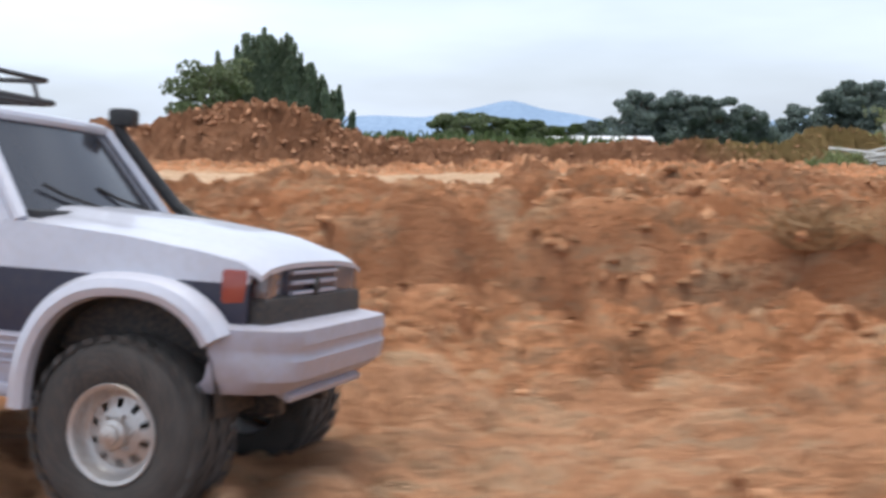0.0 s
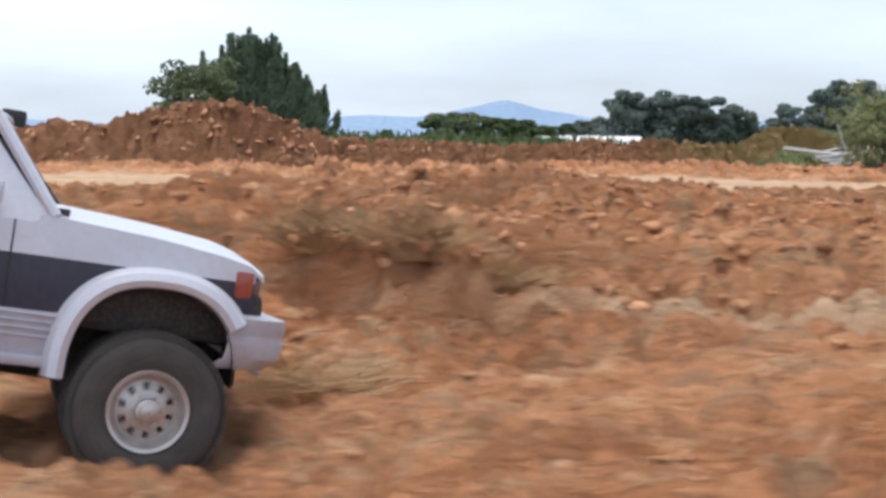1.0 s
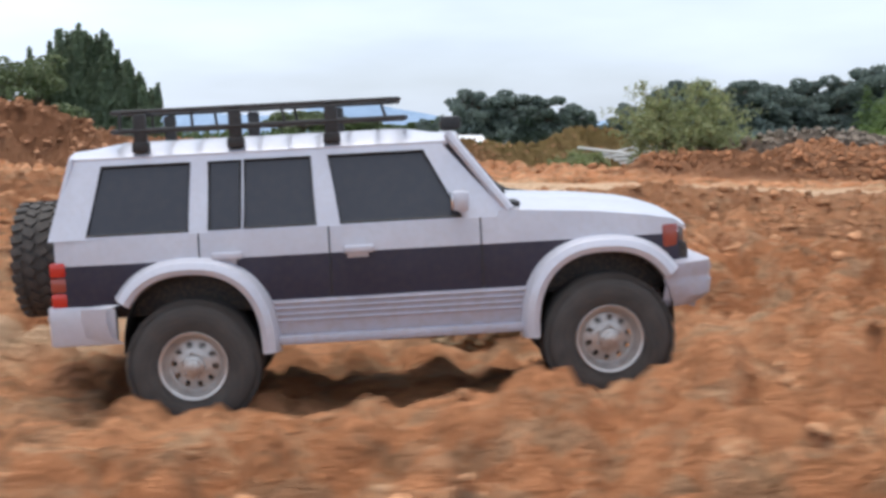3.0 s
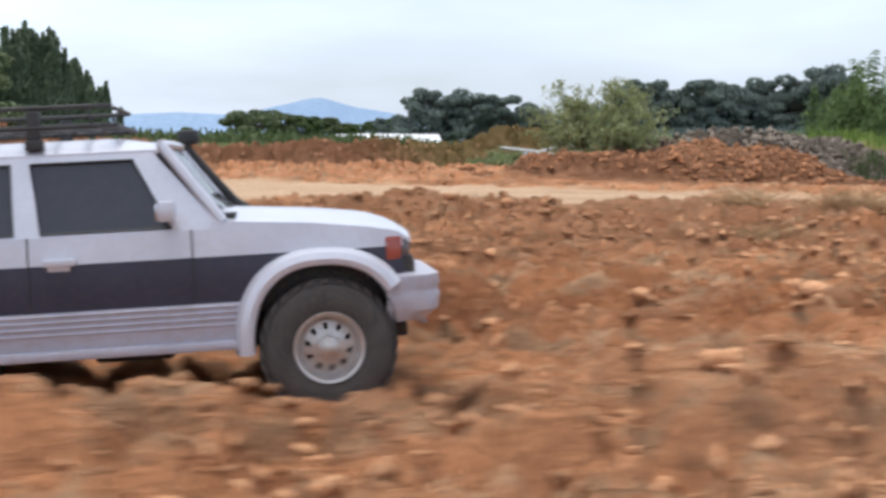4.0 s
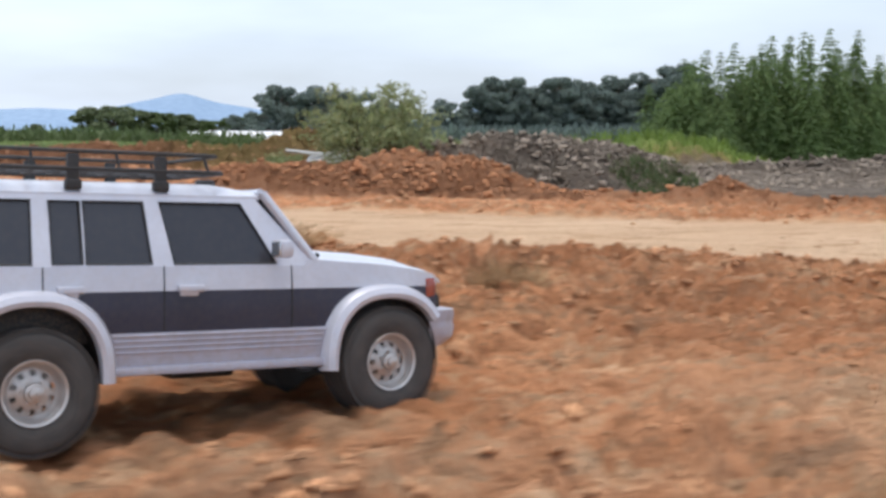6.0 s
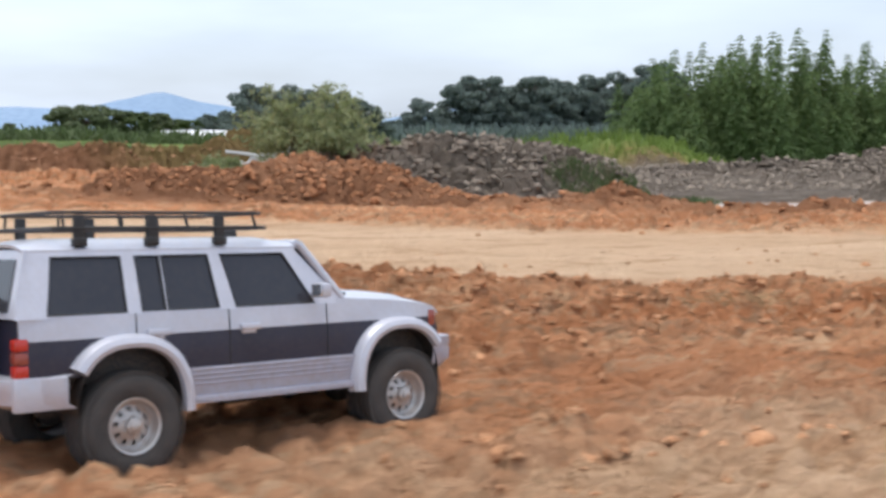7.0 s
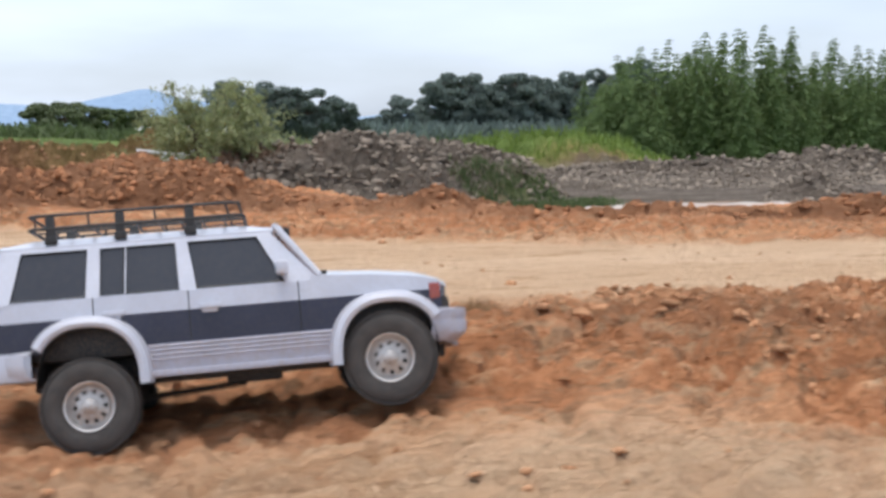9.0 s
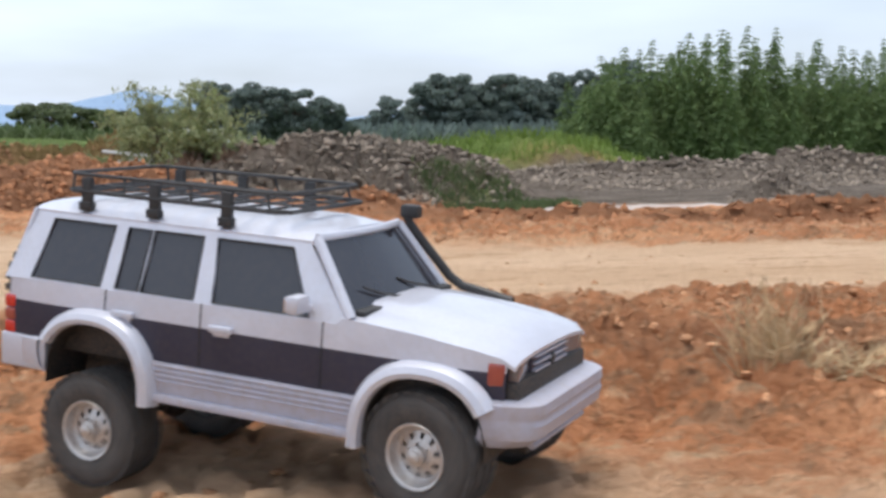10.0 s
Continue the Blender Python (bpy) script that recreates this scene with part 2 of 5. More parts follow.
def ground_z(x, y, detail=True):
    x, y = np.asarray(x, float), np.asarray(y, float)
    road = road_mask(x, y)
    z = np.interp(x, TRACK_X, TRACK_Z) * np.exp(-((y - np.interp(x, TRACK_X, TRACK_Y)) / 0.8) ** 2)
    # the land falls slowly away from the near bank
    z = z - 0.08 * smooth(2.5, 6, y) * smooth(3.0, 7, x) - 0.04 * smooth(2, 7, y) - 0.20 * smooth(6.3, 8, y) * smooth(6, 8, x) - 0.20 * smooth(7, 14, y) - 0.25 * smooth(14, 60, y)
    z = z - 1.0 * smooth(18, 40, y) * smooth(10, 24, x)
    ty = np.interp(x, TRACK_X, TRACK_Y)
    near_track = np.exp(-((y - ty) / 0.20) ** 2) * (y < 4)
    rough = (1 - road) * (1 - 0.72 * near_track)
    calm = calm_sand(x, y)
    rough = rough * (1 - 0.65 * calm)
    z = z + rough * 0.05 * fbm(x * 1.3, y * 2.0, 3, 21) * smooth(1.0, 1.8, y)
    # bank before the wheels, ridges beyond them
    z = z + 0.068 * np.exp(-((y - 0.855) / 0.085) ** 2) * smooth(1.40, 1.62, x + 0.15 * fbm(x * 5, y * 5, 2, 7)) * (1 - smooth(2.12, 2.40, x)) * (0.85 + 0.5 * fbm(x * 4, y * 7, 3, 4))
    foot = np.interp(x, BANK_X, BANK_FOOT) + 0.10 * fbm(x * 4, y * 3, 3, 41) + 0.05 * vnoise(x * 16, y * 9, 43)
    z = z + np.interp(x, BANK_X, BANK_H) * smooth(0.0, 0.055, y - foot) * (1 - smooth(0.5, 2.6, y - foot)) * (1 + 0.5 * fbm(x * 5, y * 5, 2, 44))
    z = z + heap(x, y, 0.75, 3.2, 0.8, 0.6, 0.06, 16, 0.8) + heap(x, y, 0.55, 1.34, 0.085, 0.10, 0.055, 46, 0.7)
    z = z + heap(x, y, 2.9, 2.9, 1.2, 0.7, 0.03, 18, 0.8) + heap(x, y, 5.3, 1.75, 0.9, 0.35, 0.02, 26, 0.8)
    z = z + heap(x, y, LUMP_X, LUMP_Y, 0.17, 0.15, 0.055, 12, 0.8)
    # berm of clods along the far side of the road
    yb = np.interp(x, BERM_X, BERM_Y)
    berm = np.exp(-((y - yb) / 0.40) ** 2) * smooth(2, 4.5, x) * (1 - smooth(12, 16, x))
    z = z + berm * (0.04 + 0.20 * np.maximum(fbm(x * 1.6, y * 1.6, 3, 31), -0.08) + 0.05 * billow(x * 5, y * 5, 32) + 0.025 * billow(x * 12, y * 12, 34))
    # red heaps
    z = z + heap(x, y, 4.85, 7.8, 1.25, 0.9, 0.21, 2, 0.9)
    z = z + heap(x, y, -0.9, 18.6, 2.6, 1.8, 0.33, 5, 0.6) + heap(x, y, -4.3, 18.3, 3.6, 1.8, 0.56, 9, 0.6) + heap(x, y, -2.6, 17.3, 1.2, 1.0, 0.35, 3, 0.7)
    z = z + heap(x, y, 4.6, 17.5, 4.6, 1.6, 0.28, 13, 0.8) + heap(x, y, 6.6, 18.5, 1.8, 1.2, 0.34, 33, 0.5)
    # grey and brown soil mounds
    z = z + heap(x, y, 7.95, 14.3, 2.35, 2.3, 0.66, 7, 0.6)
    z = z + heap(x, y, 14.5, 18.4, 4.4, 2.6, 0.26, 14, 0.7) + heap(x, y, 20.5, 19.2, 4.5, 2.8, 0.30, 15, 0.7) + heap(x, y, 17.6, 18.0, 1.6, 1.6, 0.16, 53, 0.8) + heap(x, y, 12.2, 11.8, 0.7, 0.5, 0.22, 19, 0.7)
    z = z + heap(x, y, 14.2, 24.0, 2.8, 3.0, 0.62, 23, 0.6)
    if detail:
        soil = 1 - road * 0.94
        wx, wy = x + 0.02 * fbm(x * 18, y * 18, 2, 91), y + 0.02 * fbm(x * 18, y * 18, 2, 92)
        amp = smooth(11, 6, y) * rough
        z = z + amp * (0.034 * billow(wx * 4, wy * 6, 1) + 0.046 * billow(wx * 10, wy * 12, 2) * (0.5 + clods(x * 3, y * 3, 5, 0.8)))
        fine = smooth(7, 4, y) * soil * (0.30 + 0.70 * rough)
        z = z + fine * (0.030 * billow(wx * 20, wy * 22, 3) + 0.020 * billow(wx * 40, wy * 44, 4) + 0.015 * clods(wx * 30, wy * 30, 3, 0.45))
        z = z + calm * (0.016 * fbm(x * 1.1 + y * 2, y * 15, 3, 97) + 0.010 * fbm(x * 5, y * 26, 2, 98)) * smooth(3, 2, y)
        far = smooth(10, 12, y) * smooth(60, 15, y) * soil * smooth(-0.5, -0.2, z) + smooth(6.6, 7.1, y) * smooth(10, 9, y) * smooth(-0.1, 0.05, z) * 0.35
        z = z + far * (0.13 * billow(x * 1.5, y * 1.5, 6) + 0.17 * billow(x * 3.2, y * 3.2, 7) + 0.10 * billow(x * 6.5, y * 5, 8) + 0.055 * billow(x * 13, y * 11, 10))
        z = z + road * (0.012 * fbm(x * 3, y * 6, 4, 61) + 0.003 * billow(x * 20, y * 20, 9))
    return z


# ---- ground: one sheet to the horizon ----
def lines(a, b, fine, far, grow):
    """Even steps from a to b, then growing ones out to far on both sides."""
    out = list(np.arange(a, b, fine))
    for edge, way, end in ((b, 1, far[1]), (a, -1, far[0])):
        at, step = edge, fine
        while abs(at) < abs(end):
            step *= grow if abs(at) < 27 else 1.12
            at += way * step
            out.append(at)
    return np.array(sorted(out))


def ground_material():
    m = bpy.data.materials.new("churned_red_earth")
    m.use_nodes = True
    n, l = m.node_tree.nodes, m.node_tree.links
    b = n["Principled BSDF"]
    b.inputs["Roughness"].default_value, b.inputs["Specular IOR Level"].default_value = 0.95, 0.15
    co = n.new("ShaderNodeTexCoord")

    drag = n.new("ShaderNodeMapping")       # earth dragged along the track
    drag.inputs["Scale"].default_value = (0.42, 1.15, 1.0)
    drag.inputs["Rotation"].default_value = (0, 0, radians(-6))
    l.new(co.outputs["Object"], drag.inputs["Vector"])

    def noise_tex(scale, detail, rough=0.6):
        t = n.new("ShaderNodeTexNoise")
        t.inputs["Scale"].default_value, t.inputs["Detail"].default_value, t.inputs["Roughness"].default_value = scale, detail, rough
        l.new(drag.outputs["Vector"], t.inputs["Vector"])
        return t.outputs["Fac"]

    def ramp(src, stops):
        r = n.new("ShaderNodeValToRGB")
        while len(r.color_ramp.elements) < len(stops):
            r.color_ramp.elements.new(0.5)
        for e, (p, c) in zip(r.color_ramp.elements, stops):
            e.position, e.color = p, (*c, 1)
        l.new(src, r.inputs["Fac"])
        return r.outputs["Color"]

    def mixed(fac, a, c):
        x = n.new("ShaderNodeMix")
        x.data_type = "RGBA"
        for s, k in ((fac, "Factor"), (a, "A"), (c, "B")):
            if isinstance(s, tuple):
                x.inputs[k].default_value = (*s, 1)
            elif isinstance(s, float):
                x.inputs[k].default_value = s
            else:
                l.new(s, x.inputs[k])
        return x.outputs["Result"]

    def span(src, a, c, lo=0.0, hi=1.0):
        r = n.new("ShaderNodeMapRange")
        for k, v in (("From Min", a), ("From Max", c), ("To Min", lo), ("To Max", hi)):
            r.inputs[k].default_value = v
        l.new(src, r.inputs["Value"])
        return r.outputs["Result"]

    red = ramp(noise_tex(2.2, 8), [(0.3, (0.52, 0.213, 0.096)), (0.5, (0.69, 0.305, 0.145)), (0.7, (0.81, 0.425, 0.225))])
    # noise paints light clod tops and shaded crevices into the earth colour
    red = mixed(span(noise_tex(24, 8, 0.7), 0.50, 0.64, 0, 0.85), red, (0.91, 0.63, 0.39))
    red = mixed(span(noise_tex(62, 6, 0.7), 0.53, 0.66, 0, 0.65), red, (0.27, 0.112, 0.050))
    red = mixed(span(noise_tex(12, 8, 0.75), 0.50, 0.62, 0, 0.78), red, (0.29, 0.135, 0.068))
    red = mixed(span(noise_tex(0.9, 4), 0.53, 0.68, 0, 0.32), red, (0.512, 0.345, 0.221))
    sand = ramp(noise_tex(1.6, 6), [(0.3, (0.69, 0.45, 0.275)), (0.7, (0.84, 0.60, 0.40))])
    sand = mixed(span(noise_tex(40, 6), 0.55, 0.75, 0, 0.5), sand, (0.60, 0.365, 0.215))
    sand = mixed(span(noise_tex(18, 8, 0.75), 0.54, 0.68, 0, 0.6), sand, (0.45, 0.245, 0.135))
    sand = mixed(span(noise_tex(5, 8, 0.7), 0.55, 0.64, 0, 0.7), sand, (0.56, 0.32, 0.175))
    grey = ramp(noise_tex(2.5, 8, 0.7), [(0.3, (0.15, 0.118, 0.092)), (0.55, (0.225, 0.182, 0.147)), (0.72, (0.31, 0.26, 0.21))])
    grey = mixed(span(noise_tex(14, 8, 0.75), 0.54, 0.70, 0, 0.6), grey, (0.324, 0.275, 0.213))
    grey = mixed(span(noise_tex(7, 8, 0.8), 0.54, 0.64, 0, 0.75), grey, (0.410, 0.352, 0.291))
    green = ramp(noise_tex(1.2, 8, 0.7), [(0.3, (0.08, 0.12, 0.03)), (0.6, (0.15, 0.21, 0.055)), (0.75, (0.22, 0.22, 0.09))])
    brown = ramp(noise_tex(3.0, 8, 0.7), [(0.3, (0.25, 0.115, 0.060)), (0.5, (0.38, 0.178, 0.094)), (0.7, (0.50, 0.26, 0.148))])
    pale = ramp(noise_tex(2.0, 4), [(0.3, (0.60, 0.50, 0.44)), (0.7, (0.74, 0.66, 0.60))])
    color = red
    for key, c in (("sand", sand), ("grey", grey), ("brown", brown), ("green", green), ("pale", pale)):
        a = n.new("ShaderNodeAttribute")
        a.attribute_name = key
        color = mixed(a.outputs["Fac"], color, c)
    l.new(color, b.inputs["Base Color"])
    # rough heaps: coarse relief where the soil is piled
    piled = n.new("ShaderNodeMath")
    piled.operation = "MAXIMUM"
    for k, key in enumerate(("grey", "heaped")):
        a = n.new("ShaderNodeAttribute")
        a.attribute_name = key
        l.new(a.outputs["Fac"], piled.inputs[k])
    low = None
    for scale, dist, strength in ((4.5, 0.34, None), (11, 0.12, None), (22, 0.020, 0.7), (52, 0.026, 1.0), (130, 0.012, 1.0)):
        bp = n.new("ShaderNodeBump")
        bp.inputs["Distance"].default_value = dist
        if strength is None:
            l.new(piled.outputs["Value"], bp.inputs["Strength"])
        else:
            bp.inputs["Strength"].default_value = strength
        l.new(noise_tex(scale, 6, 0.65), bp.inputs["Height"])
        if low:
            l.new(low, bp.inputs["Normal"])
        low = bp.outputs["Normal"]
    l.new(low, b.inputs["Normal"])
    return m


EARTH = ground_material()


def build_ground():
    gx = lines(-0.6, 6.5, 0.0092, (-900, 1100), 1.015)
    ys, step = list(np.arange(0.55, 2.0, 0.0085)), 0.0085
    while ys[-1] < 1500:
        step *= 1.0065 if ys[-1] < 26 else 1.12
        ys.append(ys[-1] + step)
    back, step = [0.55], 0.015
    while back[-1] > -300:
        step *= 1.25
        back.append(back[-1] - step)
    gy = np.array(sorted(back[1:]) + ys)
    xx, yy = np.meshgrid(gx, gy)
    zz = ground_z(xx, yy)
    nx, ny = len(gx), len(gy)
    co = np.stack([xx, yy, zz], -1).reshape(-1, 3).astype(np.float32)
    i = (np.arange(ny - 1)[:, None] * nx + np.arange(nx - 1)[None]).ravel()
    quads = np.stack([i, i + 1, i + nx + 1, i + nx], -1).astype(np.int32)
    me = bpy.data.meshes.new("ground")
    me.vertices.add(len(co))
    me.vertices.foreach_set("co", co.ravel())
    me.loops.add(quads.size)
    me.loops.foreach_set("vertex_index", quads.ravel())
    me.polygons.add(len(quads))
    me.polygons.foreach_set("loop_start", np.arange(0, quads.size, 4, dtype=np.int32))
    me.update(calc_edges=True)
    me.shade_smooth()
    x, y = xx.ravel(), yy.ravel()
    w = 0.6 * fbm(x * 0.7, y * 0.7, 4, 71)
    near = 0.30 * smooth(-0.15, 0.30, w) * (1 - smooth(0.9, 1.1, y))
    plates = 0.8 * smooth(1.1, 0.6, np.sqrt(((x - 0.88) / 0.34) ** 2 + ((y - 1.25) / 0.10) ** 2) + 0.5 * w)
    sand = np.clip(np.maximum.reduce([road_mask(x, y), 0.85 * calm_sand(x, y), near, plates]), 0, 1)
    lump = smooth(1.1, 0.7, np.sqrt(((x - LUMP_X) / 0.15) ** 2 + ((y - LUMP_Y) / 0.13) ** 2) + 0.3 * w)
    cone = smooth(1.15, 0.9, np.sqrt(((x - 12.2) / 0.85) ** 2 + ((y - 11.8) / 0.65) ** 2))
    grey = np.clip(smooth(1.0, 0.75, np.sqrt(((x - 7.95) / 2.55) ** 2 + ((y - 14.2) / 2.6) ** 2) + 0.15 * w)
                   + smooth(9.0, 10, x + w) * smooth(11.8, 12.6, y + 0.5 * w) * (1 - smooth(21, 23, y)) + 0.45 * lump + cone, 0, 1)
    green = np.clip(smooth(20.5, 23, y + 2 * w) + 0.45 * smooth(14.4, 15.2, y + w) * smooth(3.2, 4.5, x + w) * (1 - smooth(6.5, 8, x))
                    + 0.8 * smooth(1.0, 0.7, np.sqrt(((x - 9.5) / 0.9) ** 2 + ((y - 12.2) / 0.7) ** 2) + 0.25 * w), 0, 1)
    brown = np.clip(smooth(13, 15, y + w) * (1 - smooth(6.5, 7.5, x + w)) + 0.8 * smooth(6.2, 6.8, y + 0.6 * w) * (1 - smooth(9, 10, y)) * smooth(3, 4, x) * (1 - smooth(7.5, 8.5, x + w)) + 0.9 * np.exp(-((y - np.interp(x, BERM_X, BERM_Y)) / 0.45) ** 2) * smooth(2.5, 4, x), 0, 1) * (1 - road_mask(x, y))
    # browner noise patches over the middle ground, weaker past x = 2.6
    brown_patches = 0.55 * smooth(-0.25, 0.3, fbm(x * 1.8, y * 2.4, 4, 73)) * smooth(1.05, 1.3, y) * (1 - smooth(3.6, 4.6, y)) * (1 - 0.45 * smooth(2.6, 3.6, x)) * (1 - road_mask(x, y))
    heaped = brown
    brown = np.maximum(brown, brown_patches)
    pale = smooth(8.6, 9.2, x + w) * smooth(8.6, 9.4, y + 0.5 * w) * (1 - smooth(11.8, 12.5, y + 0.5 * w)) * (1 - smooth(22, 26, x)) * (1 - cone)
    for key, val in (("sand", sand), ("grey", grey), ("brown", brown), ("green", green), ("pale", pale), ("heaped", heaped)):
        me.attributes.new(key, "FLOAT", "POINT").data.foreach_set("value", val.astype(np.float32))
    me.materials.append(EARTH)
    return tagged(new("ground", me), "churned red-orange earth with a pale sand track across it", "ground", kind="structure")


build_ground()


# ---- distance ----
def mountain_range():
    # the distance haze is painted into these pale blues
    mat = material("forest_ridge_painted_haze", [(0.25, 0.345, 0.475), (0.285, 0.38, 0.51), (0.225, 0.31, 0.43)], 1.0, 0, 0.01, spec=0.0)
    # x at the distance of the ridge, height of the crest
    crest = [(-2500, 20), (-1100, 20), (-800, 34), (-640, 27), (-560, 20), (-300, 26), (-190, 36), (-100, 42), (0, 40), (60, 46), (110, 56), (150, 68),
             (176, 73), (205, 66), (250, 52), (320, 40), (380, 26), (430, 14), (600, 18), (760, 40), (830, 48), (900, 40), (1100, 55), (1300, 30), (1900, 36), (3200, 20)]
    bm = bmesh.new()
    xs = np.arange(-2500, 3200, 18.0)
    tops = np.interp(xs, [c[0] for c in crest], [c[1] for c in crest]) + 4 * fbm(xs / 90, xs * 0 + 3, 4, 5)
    rows = [[bm.verts.new((x, 2500 + dy, max(-15, -15 + (z + 15) * k))) for x, z in zip(xs, tops)] for dy, k in ((-160, 0.0), (-90, 0.5), (0, 1.0), (160, 0.0))]
    for ra, rb in zip(rows, rows[1:]):
        for j in range(len(xs) - 1):
            bm.faces.new((ra[j], ra[j + 1], rb[j + 1], rb[j]))
    tagged(new("backdrop_mountains", mesh_of("mountains", bm, mat)), "distant mountain ridge with blue haze painted into its colour", "mountains", kind="structure")


mountain_range()


# ---- the model car ----
HX, HUB_Z, TYRE_R = 0.1565, 0.050, 0.0478
ARCH_Z, SILL_Z, BAND_LO, BAND_HI, BELT_Z = 0.062, 0.063, 0.0965, 0.1300, 0.1500


def half_width(x, z):
    w = 0.0935 - 0.0135 * max(0.0, (x - 0.16) / 0.07) ** 2 - 0.004 * max(0.0, (-0.2 - x) / 0.06) ** 2
    return w - 0.0035 * ((z - 0.112) / 0.05) ** 2


def arch_z(x, wide=0.052, high=0.058):
    """The edge of the wheel openings over x, or far below."""
    best = -1.0
    for hx in (-HX, HX):
        d = abs(x - hx) / wide
        if d < 1:
            best = max(best, ARCH_Z + high * (1 - d**2.5) ** (1 / 2.5))
    return best


def hood_z(x):
    return float(np.interp(x, (0.075, 0.10, 0.15, 0.19, 0.212, 0.222), (0.1565, 0.1550, 0.1515, 0.1465, 0.1420, 0.136)))


STATIONS = sorted({round(v, 5) for v in np.arange(-0.256, 0.2201, 0.004)} | {round(h + s * q, 5) for h in (-HX, HX) for s in (-1, 1) for q in (0.0520, 0.0518, 0.051, 0.0495, 0.047)})


def side_band(bm, lo, hi, sign, x0=-0.256, x1=0.22, out=0.0, rows=3, thick=0.0025, wide=0.052, high=0.058):
    run = []
    for x in STATIONS + [9]:
        a, b = max(lo, arch_z(x, wide, high)), (hi(x) if callable(hi) else hi)
        if x0 <= x <= x1 and b - a > 0.0012:
            run.append([(x, sign * (half_width(x, a + (b - a) * j / rows) + out), a + (b - a) * j / rows) for j in range(rows + 1)])
        else:
            if len(run) > 1:
                add_sheet(bm, run, thick)
            run = []


def flare(bm, hx, sign):
    """The swollen lip round one wheel opening; it stops short at the bumper."""
    k = 26
    cut = 0.19
    section = []
    for i in range(k + 1):
        a = math.pi * ((cut if hx > 0 else 0) + (1 - cut) * i / k)
        cx, cz = math.cos(a), math.sin(a)
        ex = lambda r, p: (math.copysign(abs(cx) ** p, cx) * r[0], abs(cz) ** p * r[1])
        ring = []
        for r, y in (((0.066, 0.0705), 0.0920), ((0.0655, 0.0700), 0.0965), ((0.0620, 0.0672), 0.1035), ((0.0565, 0.0625), 0.1060),
                     ((0.0525, 0.0585), 0.1048), ((0.0515, 0.0575), 0.1000), ((0.0515, 0.0575), 0.0860)):
            u, v = ex(r, 0.84)
            ring.append(bm.verts.new((hx + u, sign * y, ARCH_Z + v - (0.004 if i == (k if hx > 0 else 0) else 0))))
        section.append(ring)
    for ra, rb in zip(section, section[1:]):
        for p in range(len(ra) - 1):
            bm.faces.new((ra[p], ra[p + 1], rb[p + 1], rb[p]))
        bm.faces.new((ra[-1], ra[0], rb[0], rb[-1]))
    for ring in (section[0], section[-1]):
        bm.faces.new(ring)


# greenhouse: the side wall runs from the belt to the roof's edge
TOP_Z = 0.2095
def cabin_point(x, v, sign):
    """v = 0 at the belt, 1 at the roof edge."""
    return (x, sign * (0.0912 - 0.0195 * v - 0.002 * v * v), BELT_Z - 0.001 + (TOP_Z - BELT_Z + 0.001) * v)


def v_of(z):
    return (z - BELT_Z) / (TOP_Z - BELT_Z)


# window: lower rear x, lower front x, upper rear x, upper front x
WINDOWS = {"quarter": (-0.2310, -0.1560, -0.2200, -0.1535), "vent": (-0.1400, -0.1165, -0.1390, -0.1150),
           "rear": (-0.1135, -0.0600, -0.1120, -0.0625), "front": (-0.0410, 0.0500, -0.0485, 0.0235)}
WLO, WHI = v_of(0.1530), v_of(0.2025)


def cabin_side(bm, sign):
    lean = lambda lo, hi: (lambda v: lo + (hi - lo) * (v - WLO) / (WHI - WLO))
    posts = [lean(-0.2590, -0.2440)]
    for w in WINDOWS.values():
        posts += [lean(w[0], w[2]), lean(w[1], w[3])]
    posts.append(lean(0.0850, 0.0425))
    for i in range(len(posts) - 1):
        a, b = posts[i], posts[i + 1]
        spans = [(0.0, WLO), (WHI, 1.0)] if i % 2 else [(0.0, WLO), (WLO, WHI), (WHI, 1.0)]
        for v0, v1 in spans:
            quad = [cabin_point(a(v0), v0, sign), cabin_point(b(v0), v0, sign), cabin_point(b(v1), v1, sign), cabin_point(a(v1), v1, sign)]
            add_slab(bm, quad, (0, -sign, 0), 0.003)
    bmesh.ops.remove_doubles(bm, verts=bm.verts, dist=0.0001)


def pane(bm, w, sign):
    quad = [(w[0], WLO), (w[1], WLO), (w[3], WHI), (w[2], WHI)]
    pts = []
    for x, v in quad:
        p = cabin_point(x, v, sign)
        pts.append((p[0], p[1] - sign * 0.0012, p[2]))
    add_slab(bm, pts, (0, -sign, 0), 0.0012)


def gasket(bm, w, sign):
    pts = []
    for x, v in [(w[0], WLO), (w[1], WLO), (w[3], WHI), (w[2], WHI)]:
        p = cabin_point(x, v, sign)
        pts.append((p[0], p[1] + sign * 0.0002, p[2]))
    add_tube(bm, pts, 0.0011, 5, closed=True)


def grid_shell(bm, pts, down=(0, 0, -1), thick=0.003):
    n, m = len(pts), len(pts[0])
    a = [[bm.verts.new(p) for p in row] for row in pts]
    d = Vector(down) * thick
    b = [[bm.verts.new(Vector(p) + d) for p in row] for row in pts]
    for i in range(n - 1):
        for j in range(m - 1):
            bm.faces.new((a[i][j], a[i][j + 1], a[i + 1][j + 1], a[i + 1][j]))
            bm.faces.new((b[i][j], b[i + 1][j], b[i + 1][j + 1], b[i][j + 1]))
    for i in range(n - 1):
        for j in (0, m - 1):
            bm.faces.new((a[i][j], a[i + 1][j], b[i + 1][j], b[i][j]))
    for j in range(m - 1):
        for i in (0, n - 1):
            bm.faces.new((a[i][j], a[i][j + 1], b[i][j + 1], b[i][j]))


